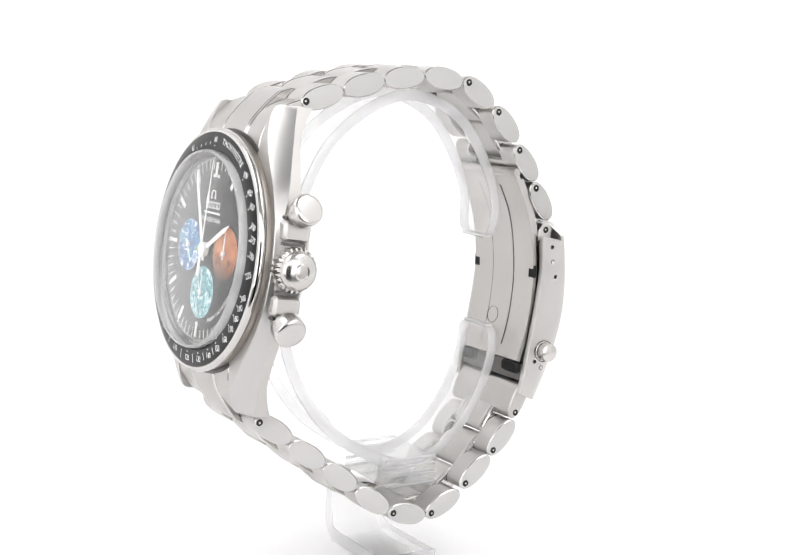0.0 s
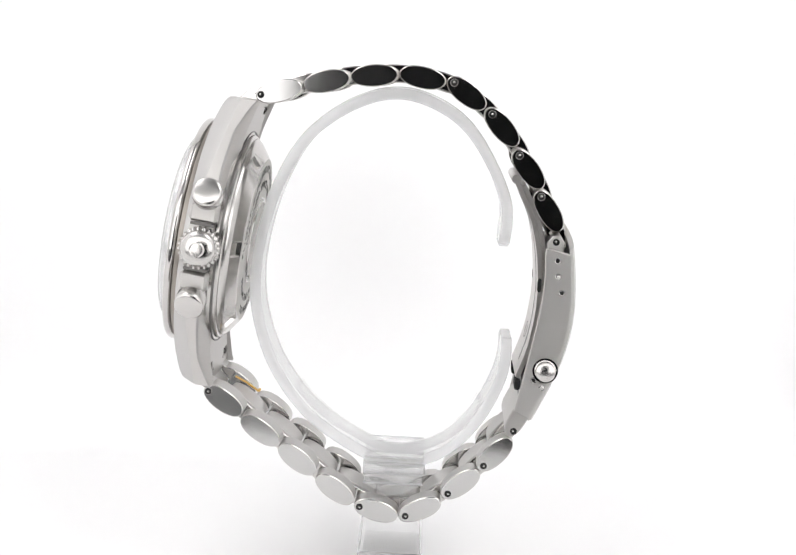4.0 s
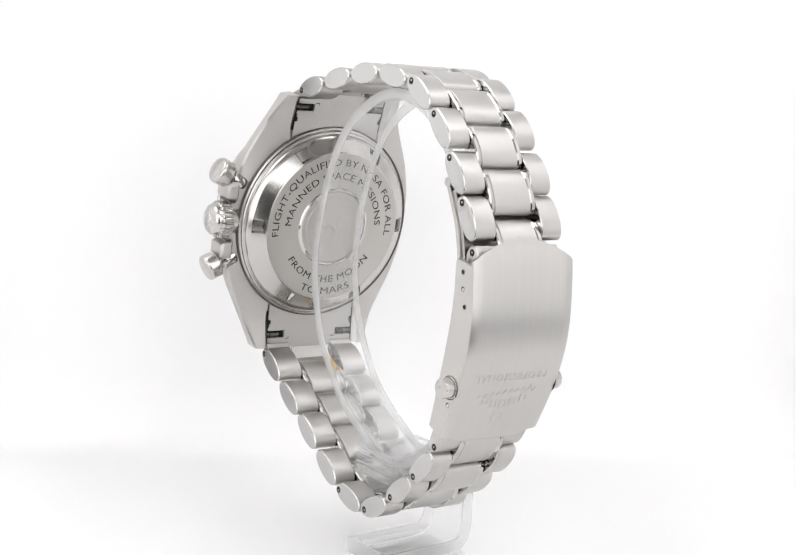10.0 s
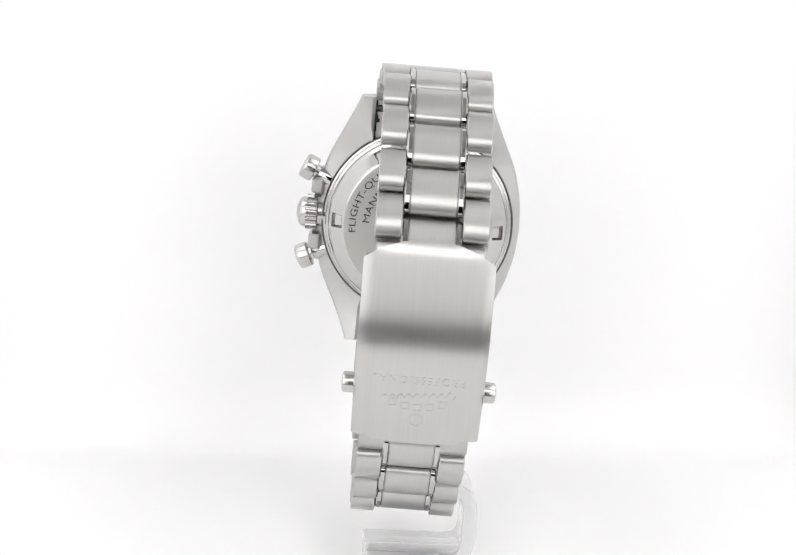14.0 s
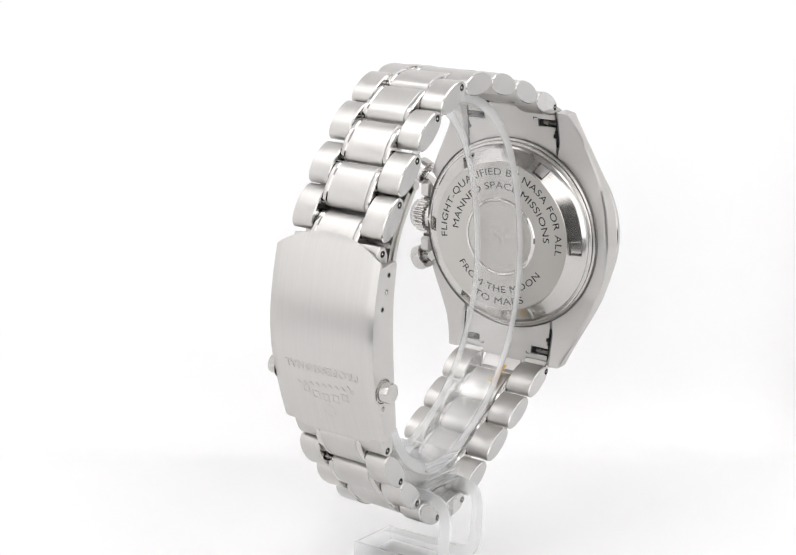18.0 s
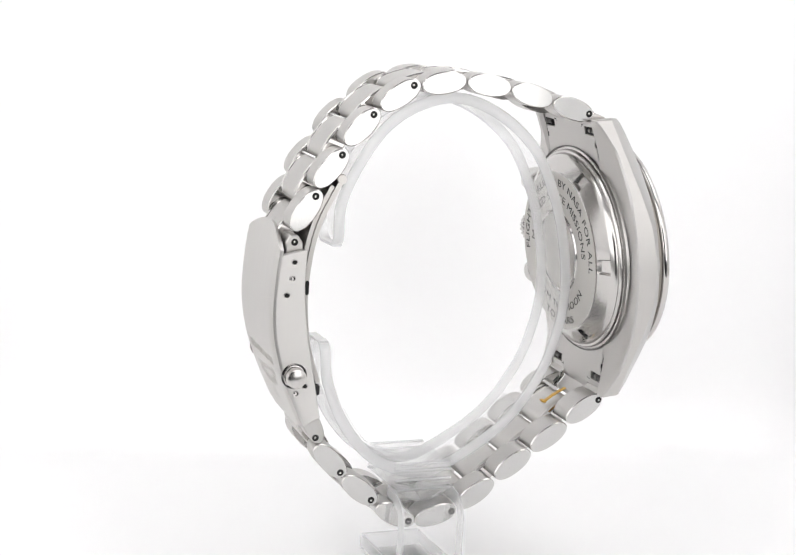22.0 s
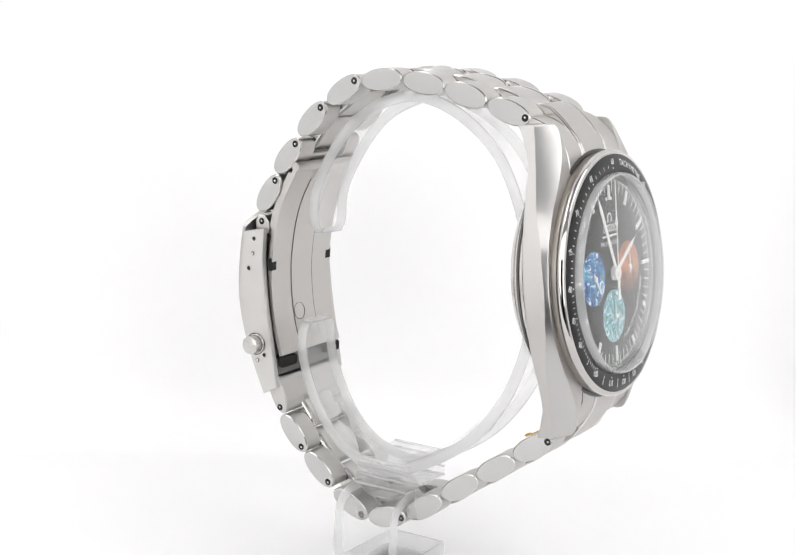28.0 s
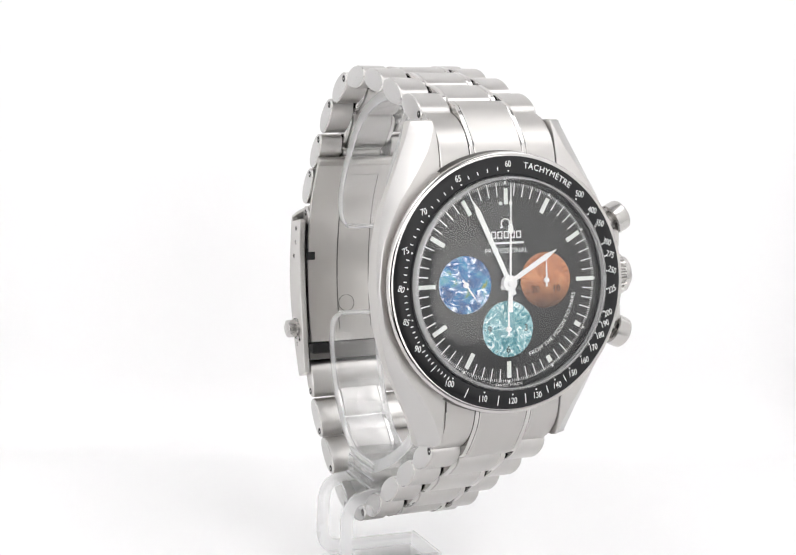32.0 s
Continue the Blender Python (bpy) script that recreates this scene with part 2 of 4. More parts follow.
def lettering(text, size, spacing=1.0, thick=0.03, fat=0.0):
    """Built-in font as a mesh, centred, in mm; letters face +z."""
    cu = bpy.data.curves.new("letters", "FONT")
    cu.body, cu.size, cu.align_x, cu.align_y = text, size, "CENTER", "CENTER"
    cu.space_character, cu.extrude, cu.resolution_u, cu.offset = spacing, thick, 3, fat * size
    ob = bpy.data.objects.new("letters", cu)
    scene.collection.objects.link(ob)
    bpy.context.view_layer.update()
    me = bpy.data.meshes.new_from_object(ob.evaluated_get(bpy.context.evaluated_depsgraph_get()))
    bm = bmesh.new()
    bm.from_mesh(me)
    bpy.data.objects.remove(ob)
    bpy.data.curves.remove(cu)
    bpy.data.meshes.remove(me)
    return bm


def on_arc(bm, radius, middle, span, tops_out=True):
    """Bends a line of letters onto an arc: middle and span in degrees, clockwise from twelve."""
    xs = [v.co.x for v in bm.verts]
    x0, w = (min(xs) + max(xs)) / 2, max(xs) - min(xs)
    for v in bm.verts:
        k = (v.co.x - x0) / w * span
        if tops_out:
            a, r = radians(middle + k), radius + v.co.y
        else:
            a, r = radians(middle - k), radius - v.co.y
        v.co.x, v.co.y = r * math.sin(a), r * math.cos(a)
    return bm


def moved(bm, x=0, y=0, z=0, turn=0):
    bmesh.ops.rotate(bm, cent=(0, 0, 0), matrix=Matrix.Rotation(radians(turn), 3, "Z"), verts=bm.verts)
    bmesh.ops.translate(bm, vec=(x, y, z), verts=bm.verts)
    return bm


# ---- the light box ----
def quad_wall(name, x0, x1, y0, y1, z0, z1, mat, label="", m=None):
    ob = part(name, box(x0, x1, y0, y1, z0, z1, 0.5), mat, None, "", m, smooth=0)
    return tagged(ob, label, "", "", "structure")


def build_box():
    # table sheet that curves up into the back wall, set slightly askew
    yaw = pose(0, 0, 0, 0, 0, 9.5)
    prof = [(-112, -3), (-112, 0), (60, 0)] + [(60 + 15 * math.sin(radians(7.5 * k)), 15 - 15 * math.cos(radians(7.5 * k))) for k in range(1, 13)] + [(75, 430)]
    bm = bmesh.new()
    rings = [[bm.verts.new((x, y, z)) for y, z in prof] for x in (-330, 330)]
    bridge_rings(bm, rings, False)
    tagged(part("backdrop", bm, M_TABLE, None, "", yaw, 50), "thin seamless white paper sheet curving up behind the watch", "backdrop", "", "structure")
    quad_wall("wall_north", -310, 310, 190, 196, -160, 430, M_WALL, "white back wall of the photo box")
    lamp = tagged(new("back_light"), "flat white light panel glowing through the paper backdrop", "light panel")
    lamp.matrix_basis = yaw @ T(0, 140, 0)
    part("frame", box(-100, 100, 2, 6, 5, 185, 0.5), M_WALL, lamp, smooth=0)
    part("diffuser", box(-95, 95, 0, 4, 10, 180, 0), M_PBACK, lamp, smooth=0)
    quad_wall("wall_west", -310, -304, -270, 196, -160, 430, M_WALL, "white inner wall of the photo box")
    quad_wall("wall_east", 304, 310, -270, 196, -160, 430, M_WALL, "white inner wall of the photo box")
    quad_wall("ceiling", -310, 310, -270, 196, 431, 437, M_CEIL, "grey cloth top of the photo box")
    # front with an opening for the lens
    bm = box(-304, -57, -266, -260, -160, 430, 0)
    box(84, 304, -266, -260, -160, 430, 0, bm)
    box(-57, 84, -266, -260, 140, 430, 0, bm)
    tagged(part("wall_south", bm, M_CEIL, None, smooth=0), "grey front cloth with an opening for the lens", "", "", "structure")
    # the unlit room in front of the box
    bm = box(-600, 600, -1200, -1190, -400, 700, 0)
    box(-600, -590, -1190, -266, -400, 700, 0, bm)
    box(590, 600, -1190, -266, -400, 700, 0, bm)
    box(-600, 600, -1190, -266, 690, 700, 0, bm)
    box(-600, 600, -1190, 300, -400, -390, 0, bm)
    tagged(part("wall_room", bm, M_ROOM, None, smooth=0), "dark unlit room behind the camera", "", "", "structure")
    for x0, x1, y0, y1, z0, z1 in ((-295, -135, -245, 60, 424, 428), (135, 295, -245, 60, 424, 428)):
        lamp = tagged(new("ceiling_light"), "flat white diffused light panel under the box top", "light panel", "ceiling panels")
        part("frame", box(x0 - 8, x1 + 8, y0 - 8, y1 + 8, z0 + 2, z1 + 2, 0.5), M_WALL, lamp, smooth=0)
        part("diffuser", box(x0, x1, y0, y1, z0, z1, 0), M_PTOP, lamp, smooth=0)
    # unseen fill panels, added at both sides to whiten reflections and the floor
    for s in (-1, 1):
        lamp = tagged(new("added_side_fill"), "added upright white fill panel, out of view beside the backdrop", "light panel", "side panels")
        lamp.matrix_basis = pose(s * 0.137, 0.066 + s * 0.0227, 0.0, 0, 0, 9.5)
        part("frame", box(-33, 33, -3, 1, 6, 372, 0.5), M_WALL, lamp, smooth=0)
        part("diffuser", box(-32, 32, -6, -2, 8, 368, 0), M_PSIDE, lamp, smooth=0)
    for x0, x1, z0, z1 in ((-296, -59, 2, 265), (86, 296, 2, 265), (-55, 82, 144, 265)):
        lamp = tagged(new("front_light"), "white diffused light panel beside the lens opening", "light panel", "front panels")
        part("frame", box(x0 - 1, x1 + 1, -260, -257, z0 - 1, z1 + 1, 0.5), M_WALL, lamp, smooth=0)
        part("diffuser", box(x0, x1, -258, -255, z0, z1, 0), M_PFRONT, lamp, smooth=0)


# ---- the watch ----
WATCH = tagged(new("wristwatch"), "steel chronograph wristwatch with black dial on a link bracelet", "watch")
STAND = tagged(new("watch_stand"), "clear acrylic cuff stand holding the wristwatch upright", "stand")
# frame of the case: x to three o'clock, y to twelve, z out of the dial
CC = Vector((-39.4, -0.6, 64.8))
UU = Vector((0.127, 0, 0.992)).normalized()
CASE = Matrix(((0, UU.x, -UU.z, CC.x * MM), (-1, 0, 0, CC.y * MM), (0, UU.z, UU.x, CC.z * MM), (0, 0, 0, 1)))


def lerp(x, xs, ys):
    return float(np.interp(x, xs, ys))


def flank(sign, xmid):
    """One side of the case with its two lugs."""
    us = [24.9, 24.75, 24.4, 23.9, 23.2, 22.5, 21.3, 20, 18.5, 17, 15, 13, 11, 9, 7, 5, 2.5, 0]
    us = us + [-u for u in reversed(us[:-1])]
    bm, rings = bmesh.new(), []
    for u in us:
        w = abs(u)
        xo = lerp(w, [0, 6, 12, 16, 19, 22, 24.2, 24.9], [xmid, xmid - 0.45, 18.6, 16.7, 15.3, 13.9, 13.0, 12.7])
        fr = lerp(w, [0, 15, 18, 20, 22, 23.5, 24.4, 24.75, 24.9], [-1.9, -2.0, -2.2, -2.5, -3.0, -3.5, -4.05, -4.5, -5.2])
        bk = lerp(w, [0, 14, 19, 22, 24.9], [-7.4, -7.5, -8.0, -8.8, -9.6])
        xi = max(9.95, math.sqrt(max(0, 16.5 ** 2 - u * u)))
        bw = lerp(w, [0, 7, 12, 16, 20, 23, 24.9], [0.3, 0.6, 1.4, 2.3, 3.0, 2.95, 2.6])
        dr = lerp(w, [0, 7, 12, 16, 20, 23.5, 24.5, 24.9], [0.5, 1.0, 2.0, 2.7, 3.0, 2.7, 2.3, 1.6])
        ch = lerp(w, [0, 16.5, 18, 24.9], [0.05, 0.05, 0.6, 0.75])
        bs = lerp(w, [0, 20, 23.5, 24.9], [1.4, 1.4, 0.8, 0.3])
        sec = [(xi, fr - 0.1), (xi + 0.12, fr), (xo - bw, fr), (xo - bw + 0.12, fr - 0.1), (xo - 0.06, fr - dr), (xo, fr - dr - 0.12), (xo - 0.05, bk + bs), (xo - 0.45, bk + bs - 0.3), (xi + ch, bk - 0.1), (xi, bk - 0.1 + ch)]
        rings.append([bm.verts.new((sign * x, u, a)) for x, a in sec])
    for a, b in zip(rings, rings[1:]):
        for i in range(10):
            j = (i + 1) % 10
            f = bm.faces.new((a[i], a[j], b[j], b[i]))
            f.material_index = 1 if i in (2, 3, 4, 6, 8) else 0
    for r in (rings[0], rings[-1]):
        bm.faces.new(r)
    return bm


def pusher(u):
    thing = part("pusher", lathe([(0, 23.5), (1.0, 23.48), (1.9, 23.42), (2.25, 23.32), (2.45, 23.1), (2.52, 22.8), (2.52, 21.0), (2.35, 20.8), (1.4, 20.7), (1.4, 16.2)], 48, axis="x"), M_SATIN, WATCH,
                 "polished round chronograph pusher", CASE @ T(23.4, u, -5.25) @ Matrix.Rotation(radians(25 if u > 0 else -25), 4, "Z") @ T(-23.4, 0, 0))
    part("collar", lathe([(1.4, 20.0), (1.65, 20.0), (1.75, 19.85), (1.75, 17.2)], 32, axis="x"), M_POL, thing)


def crown():
    bm, seg, rings = bmesh.new(), 96, []
    for r, h, kn in ((2.95, 20.0, 0), (3.16, 20.15, 1), (3.16, 22.2, 1), (3.04, 22.4, 0), (3.02, 22.8, 0), (2.9, 23.25, 0), (2.5, 23.62, 0), (1.8, 23.92, 0), (0.9, 24.1, 0)):
        ring = []
        for i in range(seg):
            a = 2 * math.pi * i / seg
            q = r + (0.36 if kn and (i // 2) % 2 else 0)
            ring.append(bm.verts.new((h, q * math.cos(a), q * math.sin(a))))
        rings.append(ring)
    bridge_rings(bm, rings)
    bm.faces.new(rings[0])
    bm.faces.new(rings[-1])
    thing = part("crown", bm, M_SATIN, WATCH, "fluted winding crown", CASE @ T(0, 0, -5.2), 35)
    bm = lathe([(1.0, 24.08), (1.15, 24.16), (1.3, 24.02)], 32, axis="x")
    part("crown_emblem", bm, M_SATIN, thing)
    part("stem_collar", lathe([(2.8, 18.0), (2.8, 19.9), (2.4, 20.05), (0, 20.05)], 32, axis="x"), M_SATIN, thing)


def case_back():
    """Screwed back: flat lettered disc, sloping shoulder with six key slots, rim."""
    bm, seg = bmesh.new(), 288
    prof = [(0.0, -11.35, 0), (14.3, -11.35, 0), (14.6, -11.3, 1), (14.9, -11.12, 1), (15.0, -11.06, 1), (16.9, -9.75, 1), (17.0, -9.68, 1), (17.5, -9.2, 1), (17.7, -8.9, 1), (17.75, -8.6, 1), (18.15, -8.5, 1), (18.3, -8.3, 1), (18.35, -7.9, 1), (18.7, -7.8, 1), (18.9, -7.6, 1), (18.9, -7.0, 1)]
    rings = []
    for k, (r, h, _) in enumerate(prof):
        if r == 0:
            rings.append([bm.verts.new((0, 0, h))])
            continue
        ring = []
        for i in range(seg):
            deg = 360 * i / seg
            off = abs((deg + 30) % 60 - 30)
            z = h + (0.75 if k in (4, 5) and off < 4.6 else 0)
            ring.append(bm.verts.new((r * math.cos(radians(deg)), r * math.sin(radians(deg)), z)))
        rings.append(ring)
    for i in range(seg):
        bm.faces.new((rings[0][0], rings[1][i], rings[1][(i + 1) % seg]))
    for k in range(1, len(rings) - 1):
        bridge_rings(bm, rings[k:k + 2], True, 2 if k > 7 else prof[k][2])
    # solid dark ring in place of the shaded gap round the back
    part("back_gap_shade", lathe([(18.6, -7.6), (18.88, -7.98), (19.02, -7.98), (19.1, -7.6)], 128), M_PIN_SHADE, WATCH, "thin dark ring painting the shade round the case back", CASE)
    back = part("case_back", bm, [M_BACK, M_SHOULDER, M_BEVEL], WATCH, "screwed steel case back with blackened engraving", CASE, 25)
    flip = Matrix.Rotation(math.pi, 4, "Y") @ T(0, 0, 11.36)
    for words, size, r, mid, span, out in (("FLIGHT-QUALIFIED BY NASA FOR ALL", 1.95, 12.75, 0, 196, True), ("MANNED SPACE MISSIONS", 1.95, 10.1, 0, 176, True),
                                           ("FROM THE MOON", 1.95, 10.6, 180, 110, False), ("TO MARS", 1.95, 13.0, 180, 50, False)):
        part("engraved_line", on_arc(lettering(words, size, 1.05, 0.03), r, mid, span, out), M_ENGRAVE, back, "blackened engraved lettering", flip, 0)
    part("medallion_ring", lathe([(7.0, 0.0), (7.15, 0.24), (7.55, 0.24), (7.75, 0.0)], 96), M_POL, back, "", flip)
    bm = lathe([(0, 0.1)] + [(0.25 * k, 0.1) for k in range(1, 25)] + [(6.1, 0.0)], 72)
    for v in bm.verts:
        r = math.hypot(v.co.x, v.co.y)
        if r < 6.05:
            ridge = abs(noise.noise(Vector((v.co.x * 0.55, v.co.y * 0.4, 2.0))))
            v.co.z += max(0.0, 1 - r / 5.8) * (0.55 * max(0.0, 0.3 - ridge) + 0.1 * noise.noise(Vector((v.co.x * 1.8, v.co.y * 1.8, 5.0))))
    part("medallion_relief", bm, M_BACK, back, "worn raised emblem", flip)


def bezel():
    bm = lathe([(18.2, -0.95), (19.3, -0.97), (19.75, -0.78), (19.95, -0.45), (19.95, -0.15), (19.8, 0.25), (19.55, 0.42), (19.2, 0.42), (19.15, 0.3)], 160)
    # shade between bezel and case, put in as a dark metal ring
    part("case_gap_shade", lathe([(19.2, -2.12), (20.08, -2.14), (20.15, -2.3), (19.2, -2.5)], 128), M_PIN_SHADE, WATCH, "dark ring painting the shade in the gap round the bezel", CASE)
    part("bezel_groove", lathe([(19.2, -0.96), (19.5, -1.02), (19.56, -1.5), (19.5, -2.05), (19.2, -2.1)], 128), M_GROOVE, WATCH, "dull groove under the bezel", CASE)
    b = part("bezel", bm, M_POL, WATCH, "polished steel bezel with black tachymeter ring", CASE)
    ins = part("bezel_insert", lathe([(16.35, 0.3), (16.4, 0.62), (16.5, 0.66), (19.1, 0.44), (19.18, 0.38), (19.18, 0.2)], 160), M_INSERT, WATCH, "black tachymeter scale ring with white numerals", CASE)

    def height(r):
        return 0.66 - (r - 16.5) * 0.085 + 0.012
    for speed in (500, 400, 350, 300, 275, 250, 225, 200, 190, 180, 170, 160, 150, 140, 130, 120, 110, 100, 90, 85, 80, 75, 70, 65, 60):
        a = 21600 / speed
        t = lettering(str(speed), 1.36, 0.98, 0.006)
        for v in t.verts:
            v.co.x *= 0.78
        r = 17.95
        lean = -(a if a < 90 else a - 360 if a > 270 else a - 180) * 0.25
        moved(t, r * math.sin(radians(a)), r * math.cos(radians(a)), 0, lean)
        for v in t.verts:
            v.co.z += height(math.hypot(v.co.x, v.co.y))
        part("numeral", t, M_WHITE, ins, "", None, 0)
    t = on_arc(lettering("TACHYMÈTRE", 1.35, 1.1, 0.006), 17.9, 22.5, 28)
    for v in t.verts:
        v.co.z += height(math.hypot(v.co.x, v.co.y))
    part("scale_word", t, M_WHITE, ins, "", None, 0)
    bm = bmesh.new()
    speeds = [500, 400, 350, 300, 275, 250, 225, 200, 190, 180, 170, 160, 150, 140, 130, 120, 110, 100, 90, 85, 80, 75, 70, 65, 60]
    for s in speeds:
        a = radians(21600 / s)
        c = (16.95 * math.sin(a), 16.95 * math.cos(a))
        prism([(c[0] + 0.13 * math.cos(k * math.pi / 4), c[1] + 0.13 * math.sin(k * math.pi / 4)) for k in range(8)], height(16.95) - 0.05, height(16.95) + 0.01, 0, "xy", bm)
    ticks = [(61 + k, 0.5) for k in range(4)] + [(66 + k, 0.5) for k in range(4)] + [(71 + k, 0.5) for k in range(4)] + [(76 + k, 0.5) for k in range(4)] + [(81 + k, 0.45) for k in range(4)]
    ticks += [(86 + k, 0.45) for k in range(4)] + [(91 + k, 0.5) for k in range(9)] + [(95, 1.2), (105, 1.5), (115, 1.5), (125, 1.5), (135, 1.2), (145, 1.2)]
    for s, ln in ticks:
        a = radians(21600 / s)
        d, n = Vector((math.sin(a), math.cos(a))), Vector((math.cos(a), -math.sin(a)))
        r1 = 17.1
        q = [d * r1 - n * 0.07, d * r1 + n * 0.07, d * (r1 + ln) + n * 0.07, d * (r1 + ln) - n * 0.07]
        bm.faces.new([bm.verts.new((p.x, p.y, height(p.length))) for p in q])
    part("tick_marks", bm, M_WHITE, ins, "", None, 0)
    return b


DIAL_Z = -0.5


def block(r0, r1, w, deg, z0, z1, bev=0.05):
    a = radians(deg)
    d, n = Vector((math.sin(a), math.cos(a))), Vector((math.cos(a), -math.sin(a)))
    q = [d * r0 - n * w / 2, d * r0 + n * w / 2, d * r1 + n * w / 2, d * r1 - n * w / 2]
    return prism([(p.x, p.y) for p in q], z0, z1, bev, "xy")


def dial():
    d = part("dial", lathe([(0, 0), (15.0, 0), (16.2, -0.12), (16.2, -0.6)], 128), M_DIAL, WATCH, "black dial with three planet sub-dials", CASE @ T(0, 0, DIAL_Z))
    part("inner_flange", lathe([(16.15, -0.1), (16.3, 0.2), (16.35, 1.1)], 128), M_INSERT, d)
    for h in range(12):
        deg = 30 * h
        if h in (3, 9):
            part("hour_marker", block(12.0, 15.0, 0.62, deg, 0, 0.22), M_LUME, d)
        elif h == 0:
            part("hour_marker", block(11.9, 14.3, 0.62, deg, 0, 0.22), M_LUME, d)
            for s in (-1, 1):
                part("marker_dot", moved(lathe([(0, 0.15), (0.28, 0.12), (0.3, 0)], 20), s * 0.85, 12.05, 0), M_LUME, d)
        elif h in (4, 5):
            part("hour_marker", block(13.4, 14.5, 0.7, deg, 0, 0.2), M_LUME, d)
        else:
            part("hour_marker", block(12.0, 14.5, 0.68, deg, 0, 0.22), M_LUME, d)
    bm = bmesh.new()
    for k in range(300):
        major = k % 5 == 0
        if k % 25 == 0:
            r0, r1, w = 14.9, 15.4, 0.16
        elif major:
            r0, r1, w = 13.2, 15.2, 0.09
        else:
            r0, r1, w = 14.75, 15.2, 0.04
        a = radians(k * 1.2)
        e, n = Vector((math.sin(a), math.cos(a))), Vector((math.cos(a), -math.sin(a)))
        q = [e * r0 - n * w, e * r0 + n * w, e * r1 + n * w, e * r1 - n * w]
        bm.faces.new([bm.verts.new((p.x, p.y, 0.012)) for p in q])
    part("minute_track", bm, M_WHITE, d, "thin white minute track", None, 0)
    part("dial_motto", on_arc(lettering("FROM THE MOON TO MARS", 0.95, 1.0, 0.004), 11.75, 131, 62, False), M_WHITE, d, "white printed motto", T(0, 0, 0.012), 0)
    part("origin_mark", on_arc(lettering("SWISS MADE", 0.6, 1.1, 0.004), 15.65, 180, 17, False), M_WHITE, d, "", T(0, 0, 0.012), 0)
    part("dial_word", moved(lettering("PROFESSIONAL", 1.05, 1.02, 0.004), 0, 4.85, 0.012), M_WHITE, d, "white printed word", None, 0)
    # maker's marks as plain shapes
    for k in range(5):
        bm = prism([(0.42 * a, 0.56 * s) for a, s in ((-1, -1), (1, -1), (1, 1), (-1, 1))], 0, 0.02, 0, "xy")
        prism([(0.25 * a, 0.37 * s) for a, s in ((-1, -1), (1, -1), (1, 1), (-1, 1))], 0.018, 0.024, 0, "xy", bm, 1, 1)
        part("maker_bar", moved(bm, -2.12 + 1.06 * k, 7.3, 0.005), [M_WHITE, M_DIAL], d, "", None, 0)
    bm = prism([(3.0 * k, 0.16 * s) for k, s in ((-1, -1), (1, -1), (1, 1), (-1, 1))], 0, 0.02, 0, "xy")
    part("model_bar", moved(bm, 0.0, 6.05, 0.005), M_WHITE, d, "", None, 0)
    path = [(0.72 * math.sin(radians(a)), 0.72 * math.cos(radians(a))) for a in range(-140, 141, 14)]
    path = [(-0.95, -0.6)] + path + [(0.95, -0.6)]
    bm = sweep(path, [(0.0, -0.1), (0.0, 0.1), (0.12, 0.1), (0.12, -0.1)])
    for v in bm.verts:
        v.co.y, v.co.z = v.co.z, v.co.y
    part("maker_emblem", moved(bm, -0.1, 9.0, 0.0), M_WHITE, d, "raised emblem", None, 0)
    for name, c, r, mat, deg, ln, words in (("earth_subdial", (-7.05, 0.0), 4.35, M_EARTH, 145, 3.3, ()), ("mars_subdial", (6.65, 0.1), 4.3, M_MARS, 0, 3.3, (("20", -1.9, -1.4), ("10", 1.9, -1.4))),
                                            ("moon_subdial", (0.0, -7.05), 4.3, M_MOON, 0, 3.4, (("9", -3.0, 0), ("3", 3.0, 0), ("6", 0, -3.2)))):
        s = part(name, lathe([(0, 0.03), (r - 0.1, 0.03), (r, 0.01), (r, -0.1)], 72), mat, d, name.split("_")[0] + " picture sub-dial", T(c[0], c[1], 0.0))
    small_pointers = (((-7.05, 0.0), 145, 3.3), ((6.65, 0.1), 0, 3.4), ((0.0, -7.05), 0, 3.5))
    for c, deg, ln in small_pointers:
        a = radians(deg)
        bm = moved(prism([(-0.16, -1.0), (0.16, -1.0), (0.13, ln * 0.6), (0, ln), (-0.13, ln * 0.6)], 0.3, 0.38, 0.02, "xy"), 0, 0, 0, -deg)
        lathe([(0, 0.55), (0.4, 0.5), (0.45, 0.2), (0.2, 0.0)], 20, bm)
        part("subdial_hand", bm, M_HAND, d, "white sub-dial hand", T(c[0], c[1], 0.03))
    bm = bmesh.new()
    for txt, x, y in (("20", 4.85, -1.3), ("10", 8.5, -1.3), ("9", -3.1, -7.05), ("3", 3.1, -7.05), ("6", 0.0, -10.2)):
        t = moved(lettering(txt, 1.5, 1.0, 0.004, 0.01), x, y, 0.045)
        me = bpy.data.meshes.new("tmp")
        t.to_mesh(me)
        t.free()
        bm.from_mesh(me)
        bpy.data.meshes.remove(me)
    part("subdial_numerals", bm, M_ENGRAVE, d, "dark sub-dial numerals", None, 0)
    bm = bmesh.new()
    for cx, cy, count in ((6.65, 0.1, 30), (0.0, -7.05, 12)):
        for k in range(count):
            a = 2 * math.pi * k / count
            e, q = Vector((math.sin(a), math.cos(a))), Vector((math.cos(a), -math.sin(a)))
            r0, r1 = (3.3, 4.1) if k % 5 == 0 and count == 30 else (3.7, 4.1)
